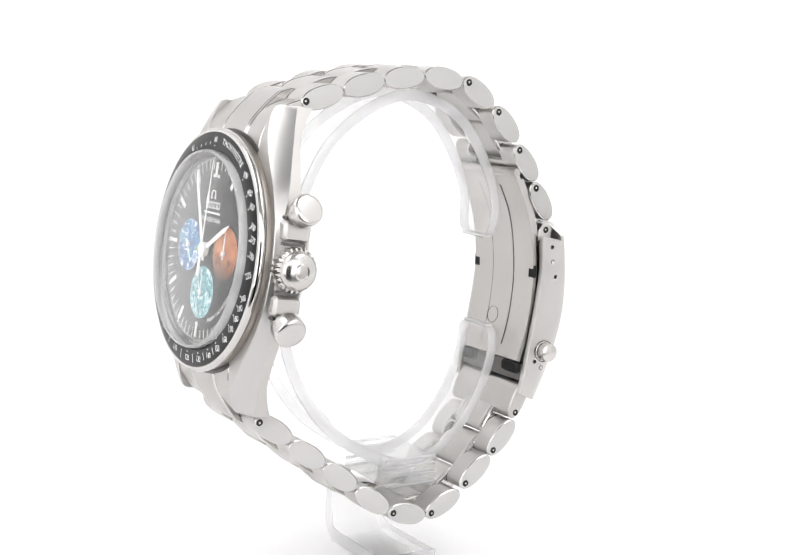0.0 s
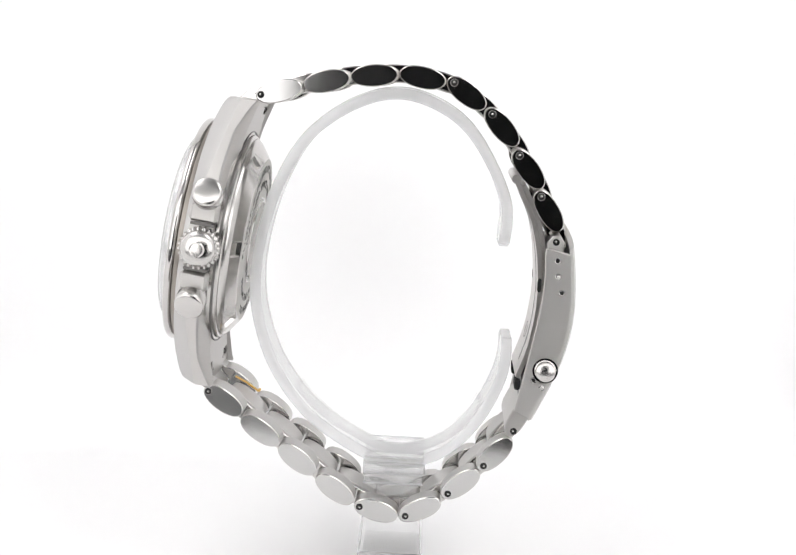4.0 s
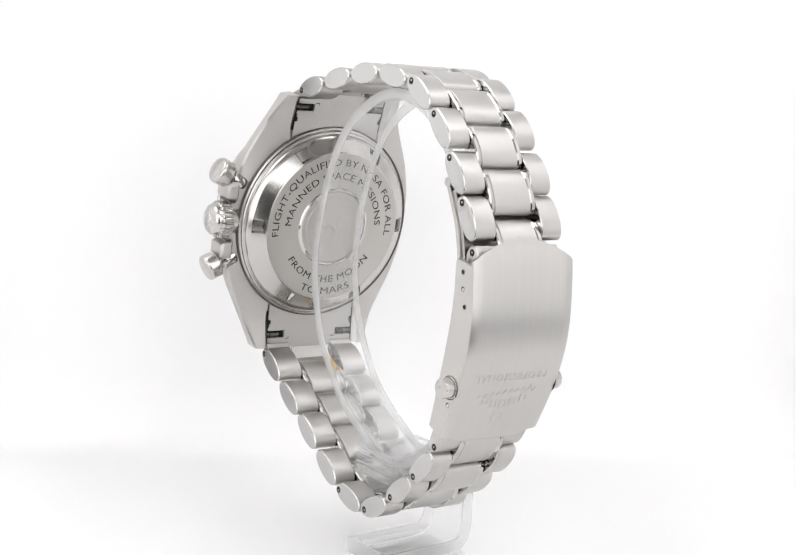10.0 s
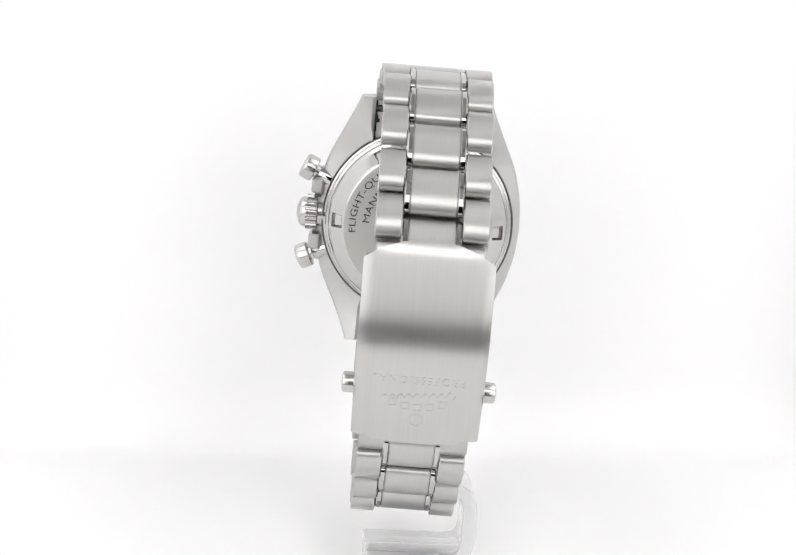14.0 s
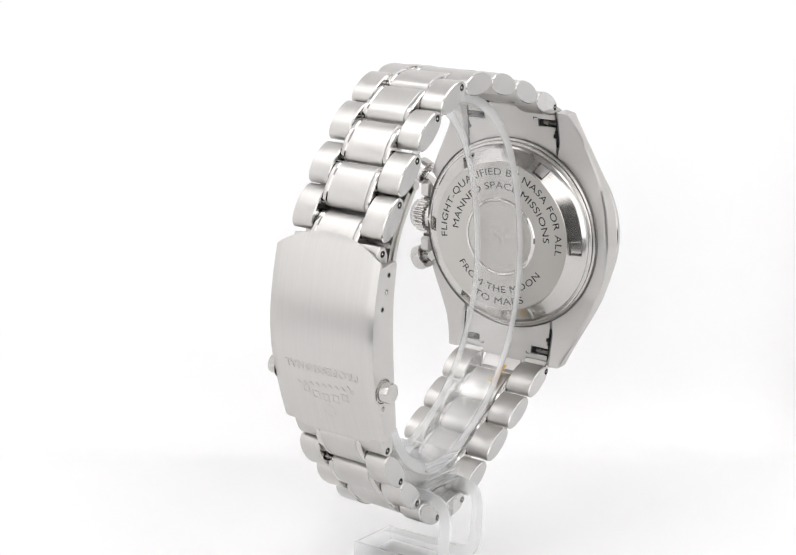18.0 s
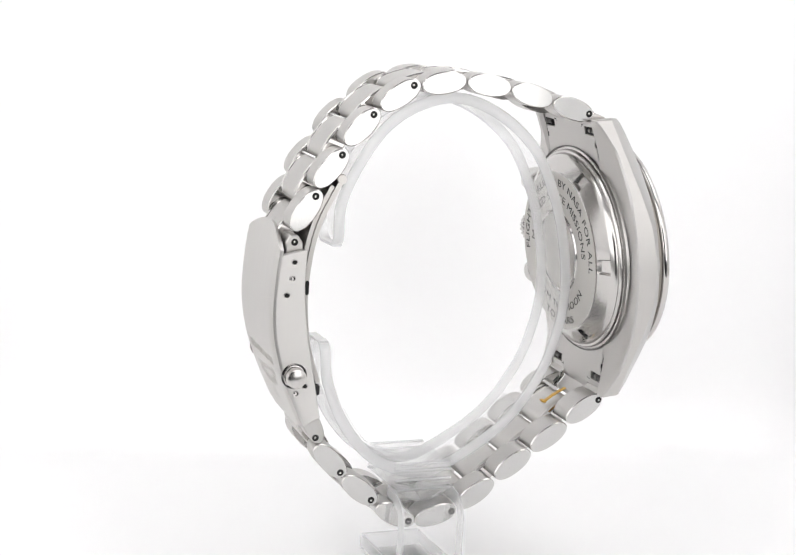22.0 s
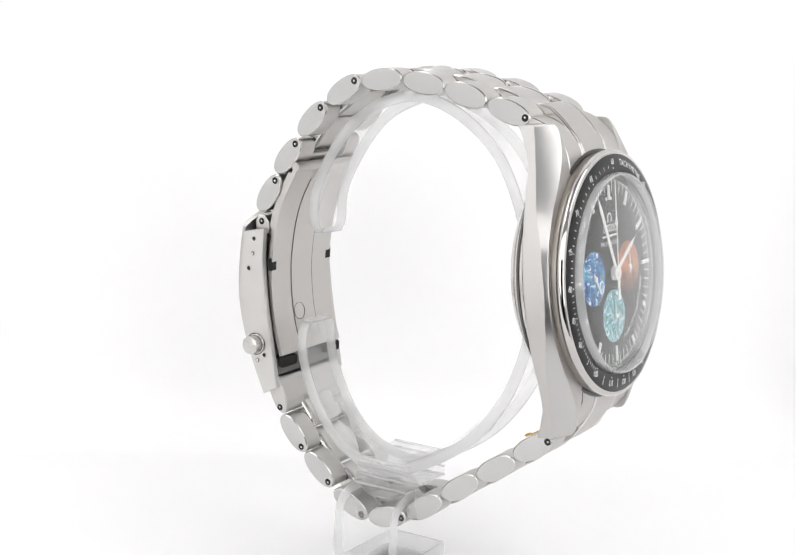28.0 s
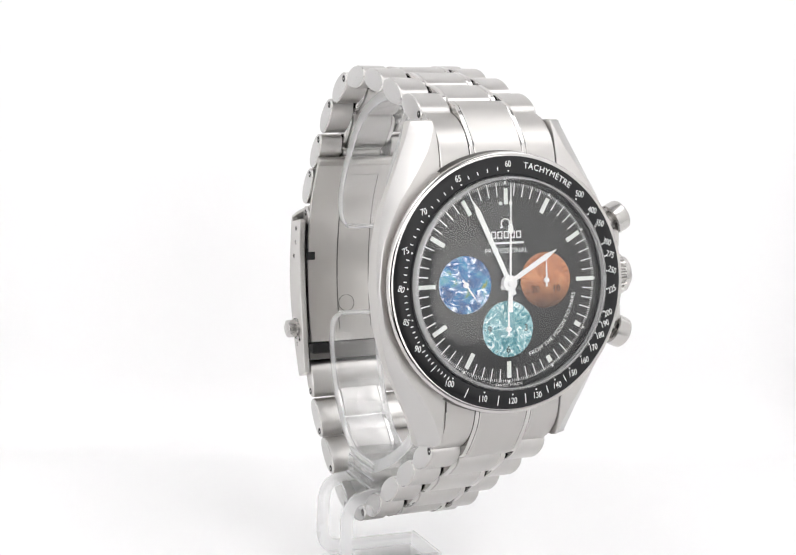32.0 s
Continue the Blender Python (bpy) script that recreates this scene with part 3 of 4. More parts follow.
            bm.faces.new([bm.verts.new((cx + p.x, cy + p.y, 0.044)) for p in (e * r0 - q * 0.04, e * r0 + q * 0.04, e * r1 + q * 0.04, e * r1 - q * 0.04)])
    part("subdial_ticks", bm, M_ENGRAVE, d, "thin dark sub-dial ticks", None, 0)
    return d


def dial_pointers(d):
    def hand(name, outline, z, deg, label):
        return part(name, moved(prism(outline, z, z + 0.14, 0.04, "xy"), 0, 0, 0, -deg), M_HAND, d, label)
    hand("hour_hand", [(-0.3, -1.6), (0.3, -1.6), (0.36, 0), (0.42, 7.6), (0, 9.7), (-0.42, 7.6), (-0.36, 0)], 0.62, 60, "white baton hour hand")
    hand("minute_hand", [(-0.3, -2.0), (0.3, -2.0), (0.36, 0), (0.42, 12.0), (0, 13.9), (-0.42, 12.0), (-0.36, 0)], 0.84, -25, "white baton minute hand")
    s = hand("seconds_hand", [(-0.42, -4.4), (0.42, -4.4), (0.36, -1), (0.17, 0), (0.14, 7.4), (0.5, 7.9), (0.14, 9.4), (0.08, 15.0), (-0.08, 15.0), (-0.14, 9.4), (-0.5, 7.9), (-0.14, 7.4), (-0.17, 0), (-0.36, -1)], 1.08, 1.5, "thin white chronograph seconds hand")
    part("hand_boss", lathe([(0, 1.5), (0.45, 1.45), (0.55, 1.2), (1.15, 1.15), (1.2, 1.0), (1.2, 0.3)], 32), M_HAND, d)


def crystal():
    outer = [(16.3, 0.35), (16.28, 1.5), (16.05, 1.95), (15.3, 2.3), (13, 2.75), (10, 3.12), (6.5, 3.45), (3, 3.62), (0, 3.66)]
    inner = [(0, 2.5), (3, 2.46), (6.5, 2.3), (10, 1.98), (13, 1.52), (14.6, 1.1), (15.1, 0.7), (15.2, 0.35), (16.3, 0.35)]
    c = part("crystal", lathe(outer + inner, 128), M_CRYSTAL, WATCH, "domed clear watch crystal", CASE, 60)
    c.visible_shadow = False
    # extra ring inside the crystal, its paleness imitates edge reflections
    part("edge_glint_ring", lathe([(15.95, 0.5), (15.88, 1.2), (15.75, 1.85), (15.95, 1.8), (16.12, 1.4), (16.15, 0.5), (15.95, 0.5)], 128), M_EDGE, c, "pale hazy ring standing in for glints in the crystal edge")


def end_link(sign):
    """Curved link that fills the space between two lugs, in three strips."""
    prof = smooth_path([(15.8, -2.2), (18.2, -2.3), (20, -2.55), (22, -3.35), (23.8, -4.75), (25.2, -6.6), (26.1, -8.6)], 3) + [(26.0, -9.4), (25.2, -9.5), (24.5, -8.4), (23.0, -7.6), (18.6, -7.1), (15.6, -6.7)]
    for name, x0, x1, dz, mat in (("end_link_edge", -9.8, -4.85, 0, M_CASE), ("end_link_edge", 4.85, 9.8, 0, M_CASE), ("end_link_strip", -4.8, -4.1, 0.12, M_POL), ("end_link_strip", 4.1, 4.8, 0.12, M_POL), ("end_link_centre", -4.05, 4.05, 0.15, M_CASE)):
        pl = [(sign * u, a + dz) for u, a in prof]
        if dz and name.endswith("centre") or name.endswith("strip"):
            pl = [(q[0] + sign * 1.9 * max(0, min(1, (abs(q[0]) - 23.2) / 2.0)), q[1] - 1.0 * max(0, min(1, (abs(q[0]) - 23.2) / 2.0))) for q in pl]
        part(name, prism(pl, x0, x1, 0.12, "yz", None, 0, 1), [mat, M_POL], WATCH, "", CASE)
    # underside plate with spring bar slots
    half = [(9.58, 15.0), (9.58, 19.7), (9.05, 19.8), (9.05, 20.5), (9.35, 20.6), (9.35, 21.2), (9.58, 21.3), (9.58, 21.9), (5.95, 21.9), (5.95, 23.3), (9.58, 23.3), (9.58, 24.3), (4.95, 24.3), (4.95, 25.3)]
    bm = prism([(x, u * sign) for x, u in half] + [(-x, u * sign) for x, u in reversed(half)], 0, 0.62, 0.07, "xy")

    def slope(bm, drop=0.0):
        for v in bm.verts:
            v.co.z += -7.42 - 0.135 * (abs(v.co.y) - 15.6) + drop
        return bm
    plate = part("end_link_plate", slope(bm), M_CASE, WATCH, "flat underside plate of the end link with spring bar slots", CASE)
    for s in (-1, 1):
        # black pieces behind the plate paint the shade in slots and lug gap
        part("bar_slot_shade", slope(box(*sorted((s * 5.9, s * 9.9)), *sorted((sign * 21.8, sign * 23.4)), 0.5, 0.7, 0)), M_DARK, plate, "black floor painting the shade in a spring bar slot")
        part("plate_gap_shade", slope(box(*sorted((s * 8.95, s * 9.93)), *sorted((sign * 18.0, sign * 24.4)), 0.2, 0.6, 0)), M_DARK, plate)
        bm = lathe([(0, -1.25), (0.42, -1.25), (0.42, 0.1), (0.58, 0.15), (0.58, 0.7), (0.35, 0.75), (0.35, 1.4), (0, 1.4)], 16, None, None, "x", (s * 8.45, sign * 22.68, 0.35))
        part("spring_bar", slope(bm), M_PIN_SHADE, plate, "darkened spring bar end")
        bm = box(*sorted((s * 4.9, s * 5.75)), *sorted((sign * 23.4, sign * 23.55)), -0.02, 0.1, 0)
        box(*sorted((s * 4.9, s * 5.05)), *sorted((sign * 23.1, sign * 23.4)), -0.02, 0.1, 0, bm)
        part("plate_mark", slope(bm), M_ENGRAVE, plate, "small dark stamped mark")


# bracelet: middle of each outer link (x, z), lean of the link, half width
CHAIN_A = [(-23.71, 90.08, 16.5, 10.0), (-15.75, 92.18, 13.5, 9.8), (-7.75, 93.57, 6.0, 9.55), (0.42, 93.65, -9.3, 9.35), (8.0, 91.4, -34.7, 9.2), (14.35, 86.0, -46.6, 9.15), (19.3, 79.15, -50.5, 9.15), (23.2, 72.2, -56.5, 9.15)]
CHAIN_B = [(-31.2, 36.0, -33.5, 10.05), (-24.6, 30.95, -33.0, 9.8), (-17.9, 26.1, -35.0, 9.55), (-11.05, 21.0, -33.3, 9.35), (-3.6, 17.5, -13.5, 9.2), (4.1, 18.15, 25.3, 9.15), (11.0, 23.2, 38.5, 9.15), (16.7, 28.9, 46.0, 9.15)]


def link_pose(x, z, deg, y=None):
    y = 0.022 * x - 0.1 if y is None else y
    return T(x, y, z) @ Matrix.Rotation(-radians(deg), 4, "Y")


PIN = None


def pin_mesh():
    # no hole is cut: black disc for its shade, polished dot for its highlight
    bm = lathe([(0.0, 0.05), (0.1, 0.045), (0.18, 0.02)], 20, None, [1, 1], "y", (0.06, 0, 0.05))
    lathe([(0.0, 0.012), (0.57, 0.012), (0.6, 0.008)], 24, bm, [2, 2], "y")
    lathe([(0.6, 0.0), (0.61, 0.012), (0.66, 0.01), (0.67, 0.0)], 20, bm, [0, 0, 0], "y")
    return mesh_of("pin", bm, [M_LINK, M_POL, M_DARK])


def flat_below(outline, k):
    """The same outline, thinner on the side towards the wrist."""
    return [(x, z if z > 0 else z * k) for x, z in outline]


def bracelet():
    pin = pin_mesh()
    meshes = {}
    for chain, flip, pinned in ((CHAIN_A, 0, {0: -3.1, 4: -2.75, 5: -2.75, 6: -2.8, 7: -2.75}), (CHAIN_B, 180, {0: 3.1, 4: 3.0, 5: 2.8, 6: 2.8, 7: 2.8})):
        for k, (x, z, deg, hw) in enumerate(chain):
            if hw not in meshes:
                meshes[hw] = [mesh_of("outer_link", prism(oval(3.98, 1.87, 2.15, 60), *sorted((s * 4.85, s * hw)), 0.17, "xz", None, 0, 1, 2), [M_LINK, M_SIDE, M_BEVEL], 35) for s in (-1, 1)]
            for s in (0, 1):
                ob = put("outer_link", meshes[hw][s], WATCH, link_pose(x, z, deg + flip))
                if k in pinned:
                    m = T(pinned[k], (hw if s else -hw), 0.15) @ (Matrix.Identity(4) if s else Matrix.Rotation(math.pi, 4, "Z"))
                    put("pin", pin, ob, m, "flat black disc painting the shade in a drilled pin hole")
        pts = [(x, z) for x, z, _, _ in chain]
        pts.append((pts[-1][0] * 2 - pts[-2][0] + (0.8 if not flip else -0.6), pts[-1][1] * 2 - pts[-2][1]))
        cen = mesh_of("centre_link", prism(flat_below(oval(3.95, 1.72, 2.5, 48), 0.8), -3.75, 3.75, 0.1, "xz", None, 0, 0), [M_LINK, M_SIDE], 35)
        strip = [mesh_of("polished_strip", prism(flat_below(oval(3.95, 1.78, 2.5, 48), 0.66), *sorted((s * 3.78, s * 4.78)), 0.2, "xz", None, 0, 0), [M_POL], 35) for s in (-1, 1)]
        for k in range(len(chain)):
            (x0, z0), (x1, z1) = pts[k], pts[k + 1]
            f = 0.45
            x, z = x0 + (x1 - x0) * f, z0 + (z1 - z0) * f
            deg = math.degrees(math.atan2(z1 - z0, x1 - x0))
            # centre pieces ride slightly proud of the chord
            mk = link_pose(x, z, deg + flip) @ T(0, 0, -0.9 if k == len(chain) - 1 else 0.25)
            ob = put("centre_link", cen, WATCH, mk)
            for s in (0, 1):
                put("polished_strip", strip[s], ob)
            if k == len(chain) - 1 and not flip:
                for q in range(3):
                    part("stamped_bar", box(-0.2, 0.75, -0.5 + 0.4 * q, -0.32 + 0.4 * q, 1.7, 1.726, 0), M_SHALLOW, ob, "small worn stamped bar")


def gold_tab():
    """Small curved yellow strip on the inside of a centre link."""
    bm = sweep(smooth_path([(-31.0, 37.75), (-29.0, 36.75), (-26.7, 35.3), (-26.4, 35.6)], 4), [(1.2, -0.08), (1.2, 0.12), (1.95, 0.12), (1.95, -0.08)])
    box(-26.9, -26.35, 0.7, 2.4, 35.3, 35.6, 0.05, bm)
    part("yellow_strip", bm, M_GOLD, WATCH, "small golden yellow strip on the inside of a link")


COVER = smooth_path([(26.8, 69.4), (27.7, 67.5), (28.3, 64.2), (28.72, 59.8), (28.85, 55.5), (28.5, 51.5), (27.6, 47.4), (26.2, 43.4), (24.7, 39.8), (23.0, 36.2), (22.3, 34.8)], 5)


def clasp():
    yc = 0.45
    n = len(COVER)
    bm, outer, inner = bmesh.new(), [], []
    cols = 25
    for j in range(cols):
        y = -10.5 + 21 * j / (cols - 1)
        w = abs(y) / 10.5
        t0 = 0.15 * w ** 1.45
        t1 = 1 - (0.02 * w ** 2 if w < 0.74 else 0.075)
        ro, ri = [], []
        for k in range(31):
            s = (t0 + (t1 - t0) * k / 30) * (n - 1)
            i = min(n - 2, int(s))
            p = Vector(COVER[i]).lerp(Vector(COVER[i + 1]), s - i)
            d = (Vector(COVER[i + 1]) - Vector(COVER[i])).normalized()
            nr = Vector((-d.y, d.x))            # points out of the loop
            crown_ = -0.35 * max(0, w - 0.9) / 0.1
            ro.append(bm.verts.new((p.x + nr.x * crown_, y, p.y + nr.y * crown_)))
            ri.append(bm.verts.new((p.x - nr.x * 0.9, y * 0.995, p.y - nr.y * 0.9)))
        outer.append(ro)
        inner.append(ri)
    for grid in (outer, inner):
        for a, b in zip(grid, grid[1:]):
            for i in range(30):
                bm.faces.new((a[i], a[i + 1], b[i + 1], b[i]))
    for a, b in ((outer[0], inner[0]), (outer[-1], inner[-1])):
        for i in range(30):
            bm.faces.new((a[i], a[i + 1], b[i + 1], b[i]))
    for k in (0, 30):
        for j in range(cols - 1):
            bm.faces.new((outer[j][k], outer[j + 1][k], inner[j + 1][k], inner[j][k]))
    cl = part("clasp", bm, M_CLASP, WATCH, "brushed folding clasp cover with worn raised marks", T(0, yc, 0), 40)
    # side walls
    i0, i1 = 9, n - 4
    out = [COVER[i] for i in range(i0, i1)]
    out = [(x - 0.35, z) for x, z in out]
    inn = smooth_path([(19.5, 37.2), (20.7, 43.2), (22.4, 52.3), (23.2, 59.5), (23.1, 65.2), (23.5, 65.9)], 4)
    wall = out + inn
    for s in (-1, 1):
        w = part("side_wall", prism(wall, *sorted((s * 9.3, s * 10.45)), 0.15, "xz"), M_CLASP, cl)
        for x, z, r in ((25.24, 63.9, 0.42), (25.5, 61.2, 0.42), (26.3, 58.4, 0.42), (22.5, 42.9, 0.42), (24.0, 41.7, 0.42)):
            # uncut hole: rimmed black disc carries its shade
            bm = lathe([(0, 10.47), (r * 0.9, 10.47), (r, 10.5), (r * 1.25, 10.5), (r * 1.3, 10.4)] if s > 0 else [(0, -10.47), (r * 0.9, -10.47), (r, -10.5), (r * 1.25, -10.5), (r * 1.3, -10.4)], 16, None, [1, 0, 0, 0], "y", (x, 0, z))
            hole = part("drilled_hole_shade", bm, [M_POL, M_DARK], cl)
            if z in (61.2, 41.7):
                part("pin_end", lathe([(0, s * 10.56), (r * 0.4, s * 10.54), (r * 0.7, s * 10.48)], 16, None, None, "y", (x + 0.05, 0, z - 0.05)), M_POL, hole)
        pr = [(0, 12.55), (1.2, 12.5), (1.62, 12.3), (1.7, 12.0), (1.7, 10.6), (1.85, 10.55), (1.85, 10.3)]
        # black ring paints the shade round the button, polished rim outside it
        part("button_gap_shade", lathe([(1.7, s * 10.49), (2.0, s * 10.49), (2.02, s * 10.56), (2.2, s * 10.56), (2.22, s * 10.4)], 32, None, [1, 0, 0, 0], "y", (24.4, 0, 44.7)), [M_POL, M_DARK], cl)
        part("release_button", lathe([(r, s * h) for r, h in pr], 32, None, None, "y", (24.4, 0, 44.7)), M_SATIN, cl, "polished round release button")
    # raised worn marks on the cover, upside down
    def on_cover(bm, s_mid):
        for v in bm.verts:
            s = (s_mid + v.co.y / 37.5) * (n - 1)
            i = max(0, min(n - 2, int(s)))
            p = Vector(COVER[i]).lerp(Vector(COVER[i + 1]), s - i)
            d = (Vector(COVER[i + 1]) - Vector(COVER[i])).normalized()
            h = v.co.z
            v.co = Vector((p.x - d.y * h, -v.co.x, p.y + d.x * h))
        return bm
    def at(z):
        k = min(range(n), key=lambda i: abs(COVER[i][1] - z))
        return k / (n - 1)
    part("raised_word", on_cover(lettering("PROFESSIONAL", 1.8, 1.28, 0.1), at(46.7)), M_CLASP, cl, "worn raised lettering", None, 0)
    # flowing script as one waved stroke, then five blocks on an arch
    wave = [(-6.0 + 12.0 * k / 160, (0.3 + 0.5 * max(0.0, 1 - k / 30)) * math.sin(k * 0.36) + 0.006 * k) for k in range(161)]
    bm = sweep(wave, [(-0.1, -0.11), (-0.1, 0.11), (0.1, 0.11), (0.1, -0.11)])
    for v in bm.verts:
        v.co.y, v.co.z = v.co.z, v.co.y
    part("raised_script", on_cover(bm, at(44.4)), M_CLASP, cl, "worn raised flowing stroke", None, 0)
    bm = bmesh.new()
    for k in range(5):
        x, lift = -4.0 + 2.0 * k, -0.22 * (k - 2) ** 2 + 0.5
        for a0, a1, b0, b1 in ((-0.7, 0.7, 0.48, 0.75), (-0.7, 0.7, -0.75, -0.48), (-0.7, -0.43, -0.48, 0.48), (0.43, 0.7, -0.48, 0.48)):
            box(x + a0, x + a1, lift + b0, lift + b1, -0.1, 0.1, 0.03, bm)
    part("raised_blocks", on_cover(bm, at(41.9)), M_CLASP, cl, "worn raised row of five blocks", None, 0)
    em = lathe([(0.8, -0.05), (0.85, 0.05), (1.25, 0.05), (1.3, -0.05)], 24)
    part("raised_emblem", on_cover(em, at(39.3)), M_CLASP, cl, "worn raised emblem", None, 0)
    # folding blades inside
    path = smooth_path([(17.3, 77.3), (19.0, 74.0), (20.6, 70.6), (21.7, 66.7), (22.3, 62.7), (22.6, 58.6), (22.45, 54.7), (22.0, 51.0), (21.2, 47.4), (19.7, 42.9)], 4)
    blade = sweep(path, [(-9.0, -0.35), (-9.0, 0.45), (9.0, 0.45), (9.0, -0.35)])
    b1 = part("folding_blade", blade, M_INNER, WATCH, "brushed inner folding blade", T(0, yc, 0))
    part("inner_blade", sweep(path[3:-2], [(-3.1, -0.43), (-3.1, -0.3), (3.1, -0.3), (3.1, -0.43)]), M_INNER, b1)
    for s in (-1, 1):
        # shade line between the blades, laid on as a dark strip
        part("blade_gap_shade", sweep(path[3:-2], [(s * 3.12, -0.4), (s * 3.12, -0.3), (s * 3.3, -0.3), (s * 3.3, -0.4)]), M_PIN_SHADE, b1, "thin dark strip painting the shade between the blades")
    part("outer_blade", sweep(path[2:-12], [(-8.7, 0.5), (-8.7, 1.25), (8.7, 1.25), (8.7, 0.5)]), M_INNER, b1)
    part("blade_hinge", lathe([(0, -9.1), (0.75, -9.1), (0.85, -8.9), (0.85, 8.9), (0.75, 9.1), (0, 9.1)], 20, None, None, "y", (17.4, 0, 77.4)), M_INNER, b1)
    part("blade_stamp", lathe([(1.5, 0.2), (1.5, -0.02), (1.62, -0.02), (1.62, 0.2)], 32, None, None, "x"), M_PIN_SHADE, b1, "shallow stamped ring", T(21.3, 1.5, 49.8) @ Matrix.Rotation(radians(12.5), 4, "Y"))
    part("locking_bar", prism([(20.2, 39.3), (21.6, 39.5), (21.9, 42.3), (20.6, 42.4)], -9.2, 9.2, 0.2), M_PIN_SHADE, cl, "darkened locking bar")
    for s in (-1, 1):
        # notches and recesses aren't cut: black blocks imitate their shade
        part("blade_notch_shade", box(22.2, 22.8, s * 8.45 - 0.75, s * 8.45 + 0.75, 58.0, 60.6, 0.3), M_DARK, b1)
        part("lock_recess_shade", box(19.35, 20.3, *sorted((s * 4.6, s * 8.95)), 40.6, 42.6, 0.3), M_DARK, b1, "black block painting the shade of the recess beside the lock")
    # connecting end pieces above and below
    link_outline = [(20.35 + 0.45 * p + 0.893 * q * -1, 35.6 + 0.893 * p + 0.45 * q) for p, q in oval(3.6, 1.55, 2.3, 48)]
    for poly, hw in (([(23.3, 64.8), (26.2, 64.6), (26.4, 66.9), (25.6, 68.1), (24.3, 68.0), (23.4, 66.8)], 8.7), (link_outline, 9.1)):
        e = part("end_piece", prism(poly, -hw, hw, 0.2), [M_LINK], WATCH, "", T(0, yc, 0))
        cx, cz = (24.9, 66.9) if hw < 9 else (19.7, 33.3)
        for s in (-1, 1):
            put("pin", bpy.data.meshes["pin"], e, T(cx, s * hw, cz) @ (Matrix.Identity(4) if s > 0 else Matrix.Rotation(math.pi, 4, "Z")))


def watch():
    part("mid_case", lathe([(15.5, -0.9), (18.3, -0.9), (18.3, -1.35), (19.0, -1.4), (19.25, -1.6), (19.3, -1.95), (18.6, -2.2), (18.6, -7.3), (18.3, -7.7), (15.5, -7.9)], 128), M_POL, WATCH, "", CASE)
    part("movement_holder", lathe([(0, -2.0), (16.2, -2.0), (16.2, -8.0), (0, -8.0)], 64), M_DARK, WATCH, "", CASE)
    part("case_side", flank(1, 20.6), [M_FLANK, M_FACET], WATCH, "brushed case flank with polished twisted lug bevels", CASE, 24)
    part("case_side", flank(-1, 20.6), [M_FLANK, M_FACET], WATCH, "brushed case flank with polished twisted lug bevels", CASE, 24)
    for u in (5.75, -5.75):
        s = 1 if u > 0 else -1
        part("crown_guard", prism([(19.0, u - 1.75), (21.0, u - 1.5), (21.5, u - 1.1), (21.5, u + 1.1), (21.0, u + 1.5), (19.0, u + 1.75)], -7.3, -2.6, 0.5, "xy"), M_FLANK, WATCH, "", CASE)
        for near in (3.55, 7.55):
            # dark box in place of the shaded gap at each guard side
            part("guard_gap_shade", box(19.5, 20.78, *sorted((s * near, s * (near + 0.5))), -7.0, -2.9, 0.1), M_PIN_SHADE, WATCH, "dark strip painting the shade beside the crown guard", CASE)
    bezel()
    case_back()
    dial_pointers(dial())
    crystal()
    pusher(9.7)
    pusher(-9.7)
    crown()
    end_link(1)
    end_link(-1)
    bracelet()
    gold_tab()
    clasp()


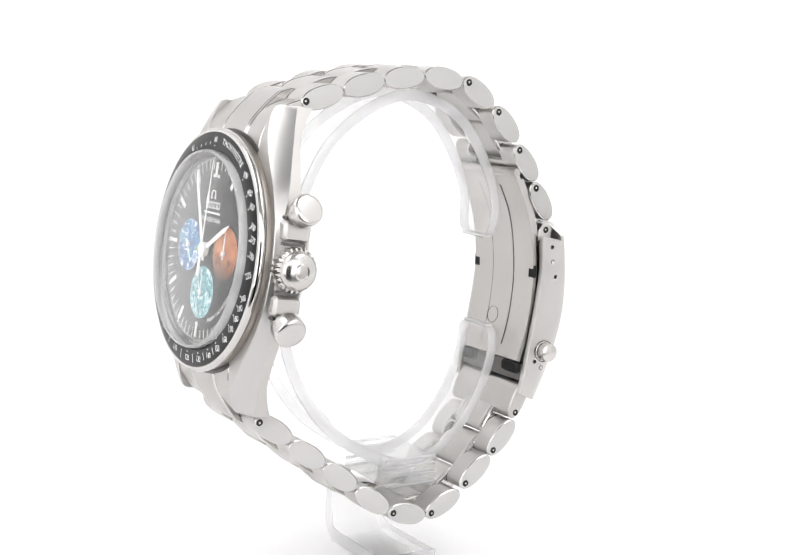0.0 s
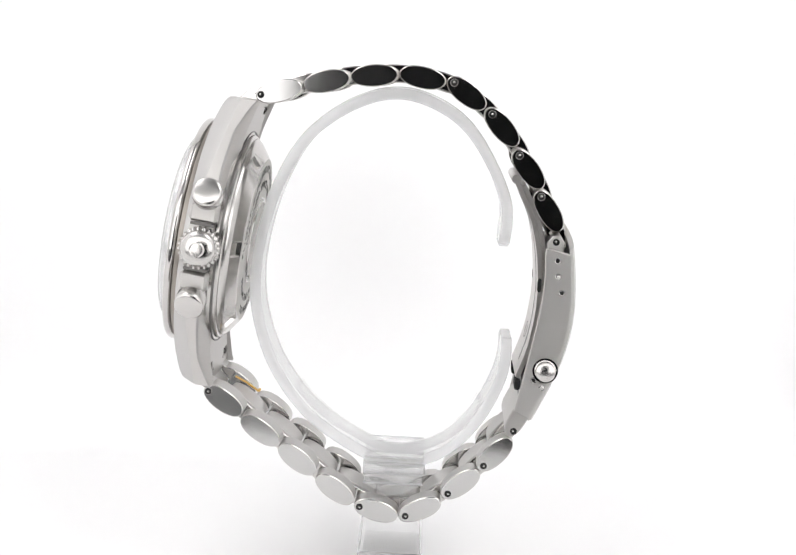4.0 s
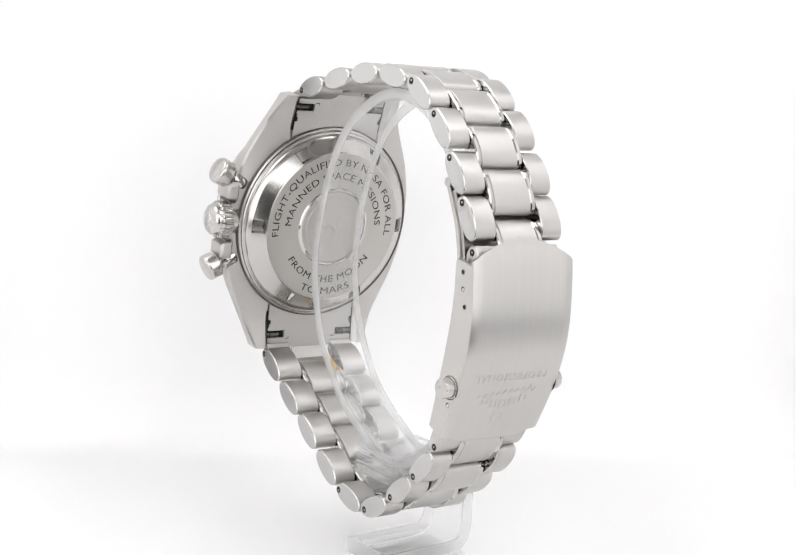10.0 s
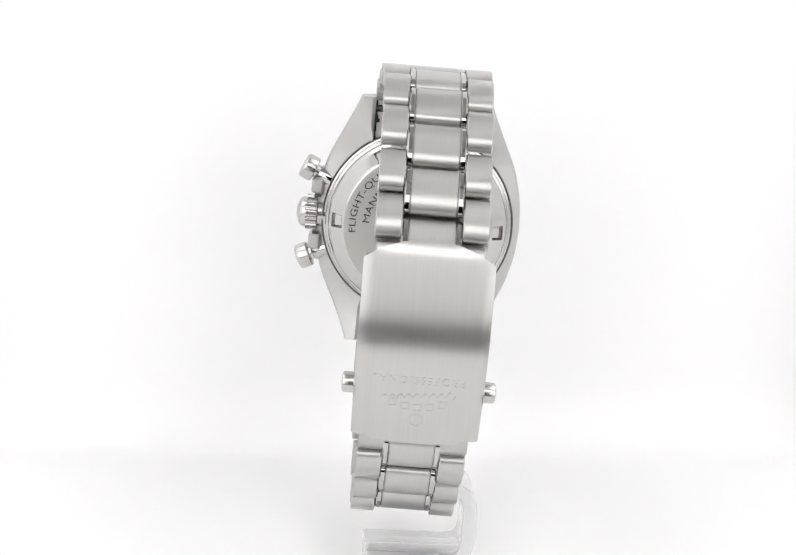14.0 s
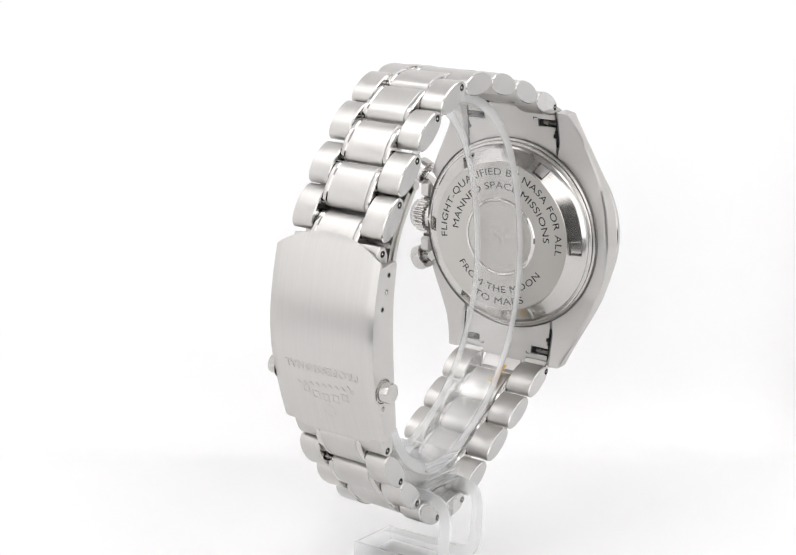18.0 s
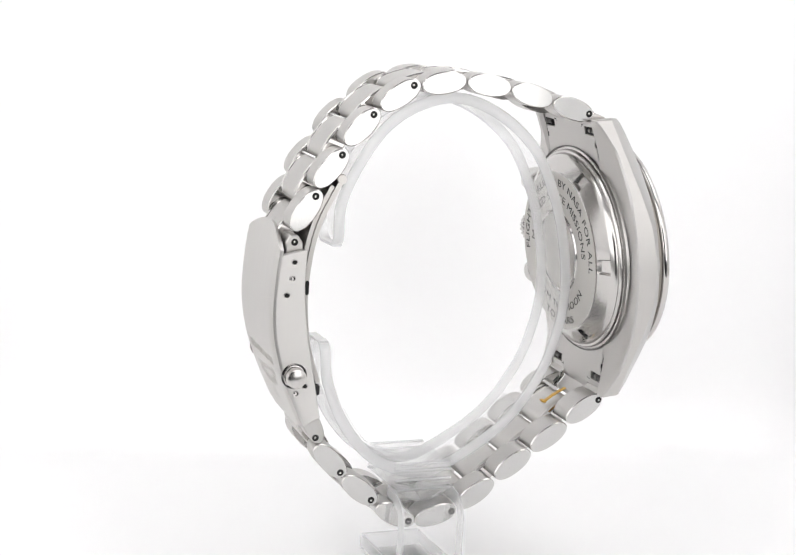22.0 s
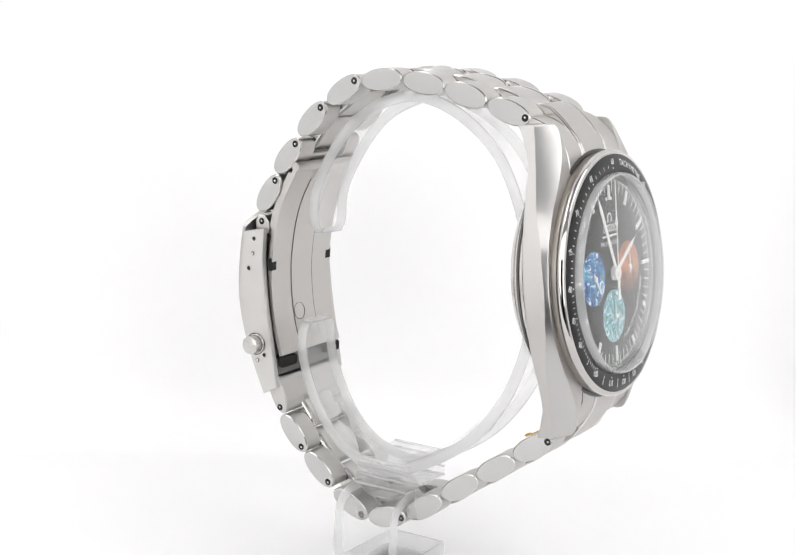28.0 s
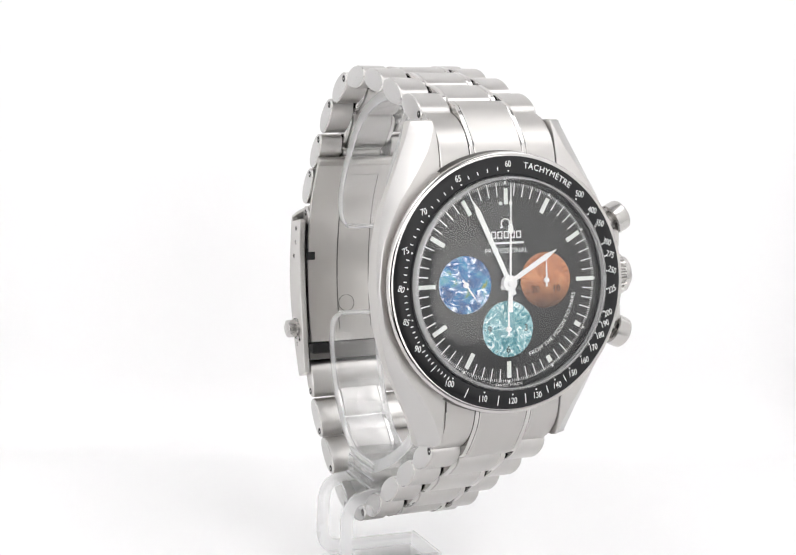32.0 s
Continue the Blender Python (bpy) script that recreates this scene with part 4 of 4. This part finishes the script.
def stand():
    path = [(16.1, 65.3), (16.0, 73.0), (11.3, 82.3), (5.6, 87.9), (-2.6, 90.7), (-10.8, 88.8), (-18.8, 82.9), (-23.5, 74.8), (-26.2, 66.0), (-27.3, 57.4), (-26.4, 49.6), (-23.1, 41.0), (-16.8, 32.9), (-7.9, 27.0), (-0.9, 24.6), (7.4, 27.2), (13.4, 33.5), (17.2, 42.0), (17.7, 48.6)]
    fine = smooth_path(path, 7)
    n = len(fine)
    ends = []
    for i in range(n):
        k = min(i, n - 1 - i)
        ends.append(1.0 if k > 5 else (0.6, 0.82, 0.92, 0.97, 0.99, 1.0)[k])
    w = 4.9
    sec = [(-w + 0.33, -0.9), (-w + 0.33, 0.8), (w - 0.33, 0.8), (w - 0.33, -0.9)]
    ring = part("cuff_ring", sweep(fine, sec, "xz", None, ends), M_ACRYL, STAND, "open clear C-shaped cuff with raised rims", T(0, 0.9, 0), 50)
    for s in (-1, 1):
        sec = [(s * (w - 0.3), -1.0), (s * (w - 0.3), 0.95), (s * (w - 0.15), 0.95), (s * w, 0.75), (s * w, -0.85), (s * (w - 0.15), -1.0)]
        part("rim", sweep(fine, sec, "xz", None, ends), M_RIM, ring, "", None, 50)
    step = [(-w + 0.9, 0.72), (-w + 0.9, 1.35), (-w + 1.2, 1.5), (w - 1.2, 1.5), (w - 0.9, 1.35), (w - 0.9, 0.72)]
    part("thick_section", sweep(fine[12 * 7 - 3:16 * 7 + 3], step, "xz"), M_ACRYL, ring, "thicker lower section of the cuff", None, 50)
    cx = -1.1
    half = [(7.0, 21.9), (7.0, 23.2), (6.4, 23.5), (6.4, 23.8), (7.0, 24.1), (7.0, 25.0), (6.3, 25.2), (6.3, 25.5), (6.7, 25.7), (6.7, 26.6)]
    blk = part("clip_block", prism(half + [(-y, z) for y, z in reversed(half)], cx - 5.3, cx + 5.3, 0.15, "yz"), M_BLOCK, STAND, "ribbed clear clip block", None, 20)
    for z0, d in ((21.7, 7.15), (23.4, 6.9), (25.1, 6.8), (26.3, 6.8)):
        for s in (-1, 1):
            part("rib", box(cx - 5.35, cx + 5.35, *sorted((s * (d - 0.5), s * d)), z0, z0 + 0.4, 0.12), M_RIM, blk)
    for x, z in (path[0], path[-1]):
        part("end_rim", box(x - 0.85, x + 0.85, -3.3, 3.3, z - 0.3, z + 0.3, 0.15), M_RIM, ring)
    bow = [(cx - 5.2 + 10.4 * k / 12, 21.8 - 2.2 * math.sin(math.pi * k / 12)) for k in range(13)]
    part("bowed_base", prism(bow, -7.0, 7.4, 0.25, "xz"), M_BLOCK, blk)
    leg = smooth_path([(4.5, 20.9), (7.6, 20.8), (10.2, 19.9), (11.2, 17.6), (11.25, 14.0), (11.25, 11.5), (10.5, 8.9), (8.3, 7.8), (2.0, 7.7), (-7.0, 7.7)], 5)
    bent = part("leg", sweep(leg, [(cx - 5.3, -1.2), (cx - 5.5, -1.0), (cx - 5.5, 1.0), (cx - 5.3, 1.2), (cx + 5.3, 1.2), (cx + 5.5, 1.0), (cx + 5.5, -1.0), (cx + 5.3, -1.2)], "yz"), M_FOOT, STAND, "clear bent leg and foot", None, 50)
    for s in (-1, 1):
        part("leg_edge", sweep(leg, [(cx + s * 5.53, -1.25), (cx + s * 5.53, 1.25), (cx + s * 5.8, 1.1), (cx + s * 5.8, -1.1)], "yz"), M_RIM, bent, "", None, 50)
    part("foot_end", box(cx - 5.8, cx + 5.8, -7.6, -7.05, 5.9, 9.0, 0.2), M_RIM, bent, "upturned edge of the clear foot")
    part("foot_plate", box(cx - 5.0, cx + 6.0, -6.5, 11.0, 5.75, 6.45, 0.2), M_FOOT, STAND, "clear foot plate")


build_box()
watch()
stand()


# ---- the turn ----
TH0, TH1, TH2, TH3 = 0.569909, -0.152673, 0.001901, 0.008959


def turn(t):
    s = (t - 16) / 16
    return math.degrees(TH0 + TH1 * t + TH2 * s * s + TH3 * s ** 3)


def motions():
    lean = pose(0, 0, LIFT * MM, 0, 0, 0) @ pose(0, 0.00007, 0, -1.7148, 0, 0.9183)
    up = pose(0, 0, LIFT * MM) @ pose(0, 0, 0, 0, 0, 2.4) @ pose(0, 0.0016, 0)
    rows = [(2.0 * k, pose(0, 0, 0, 0, 0, turn(2.0 * k))) for k in range(17)]
    walk(WATCH, [(t, m @ lean) for t, m in rows])
    walk(STAND, [(t, m @ up) for t, m in rows])


motions()
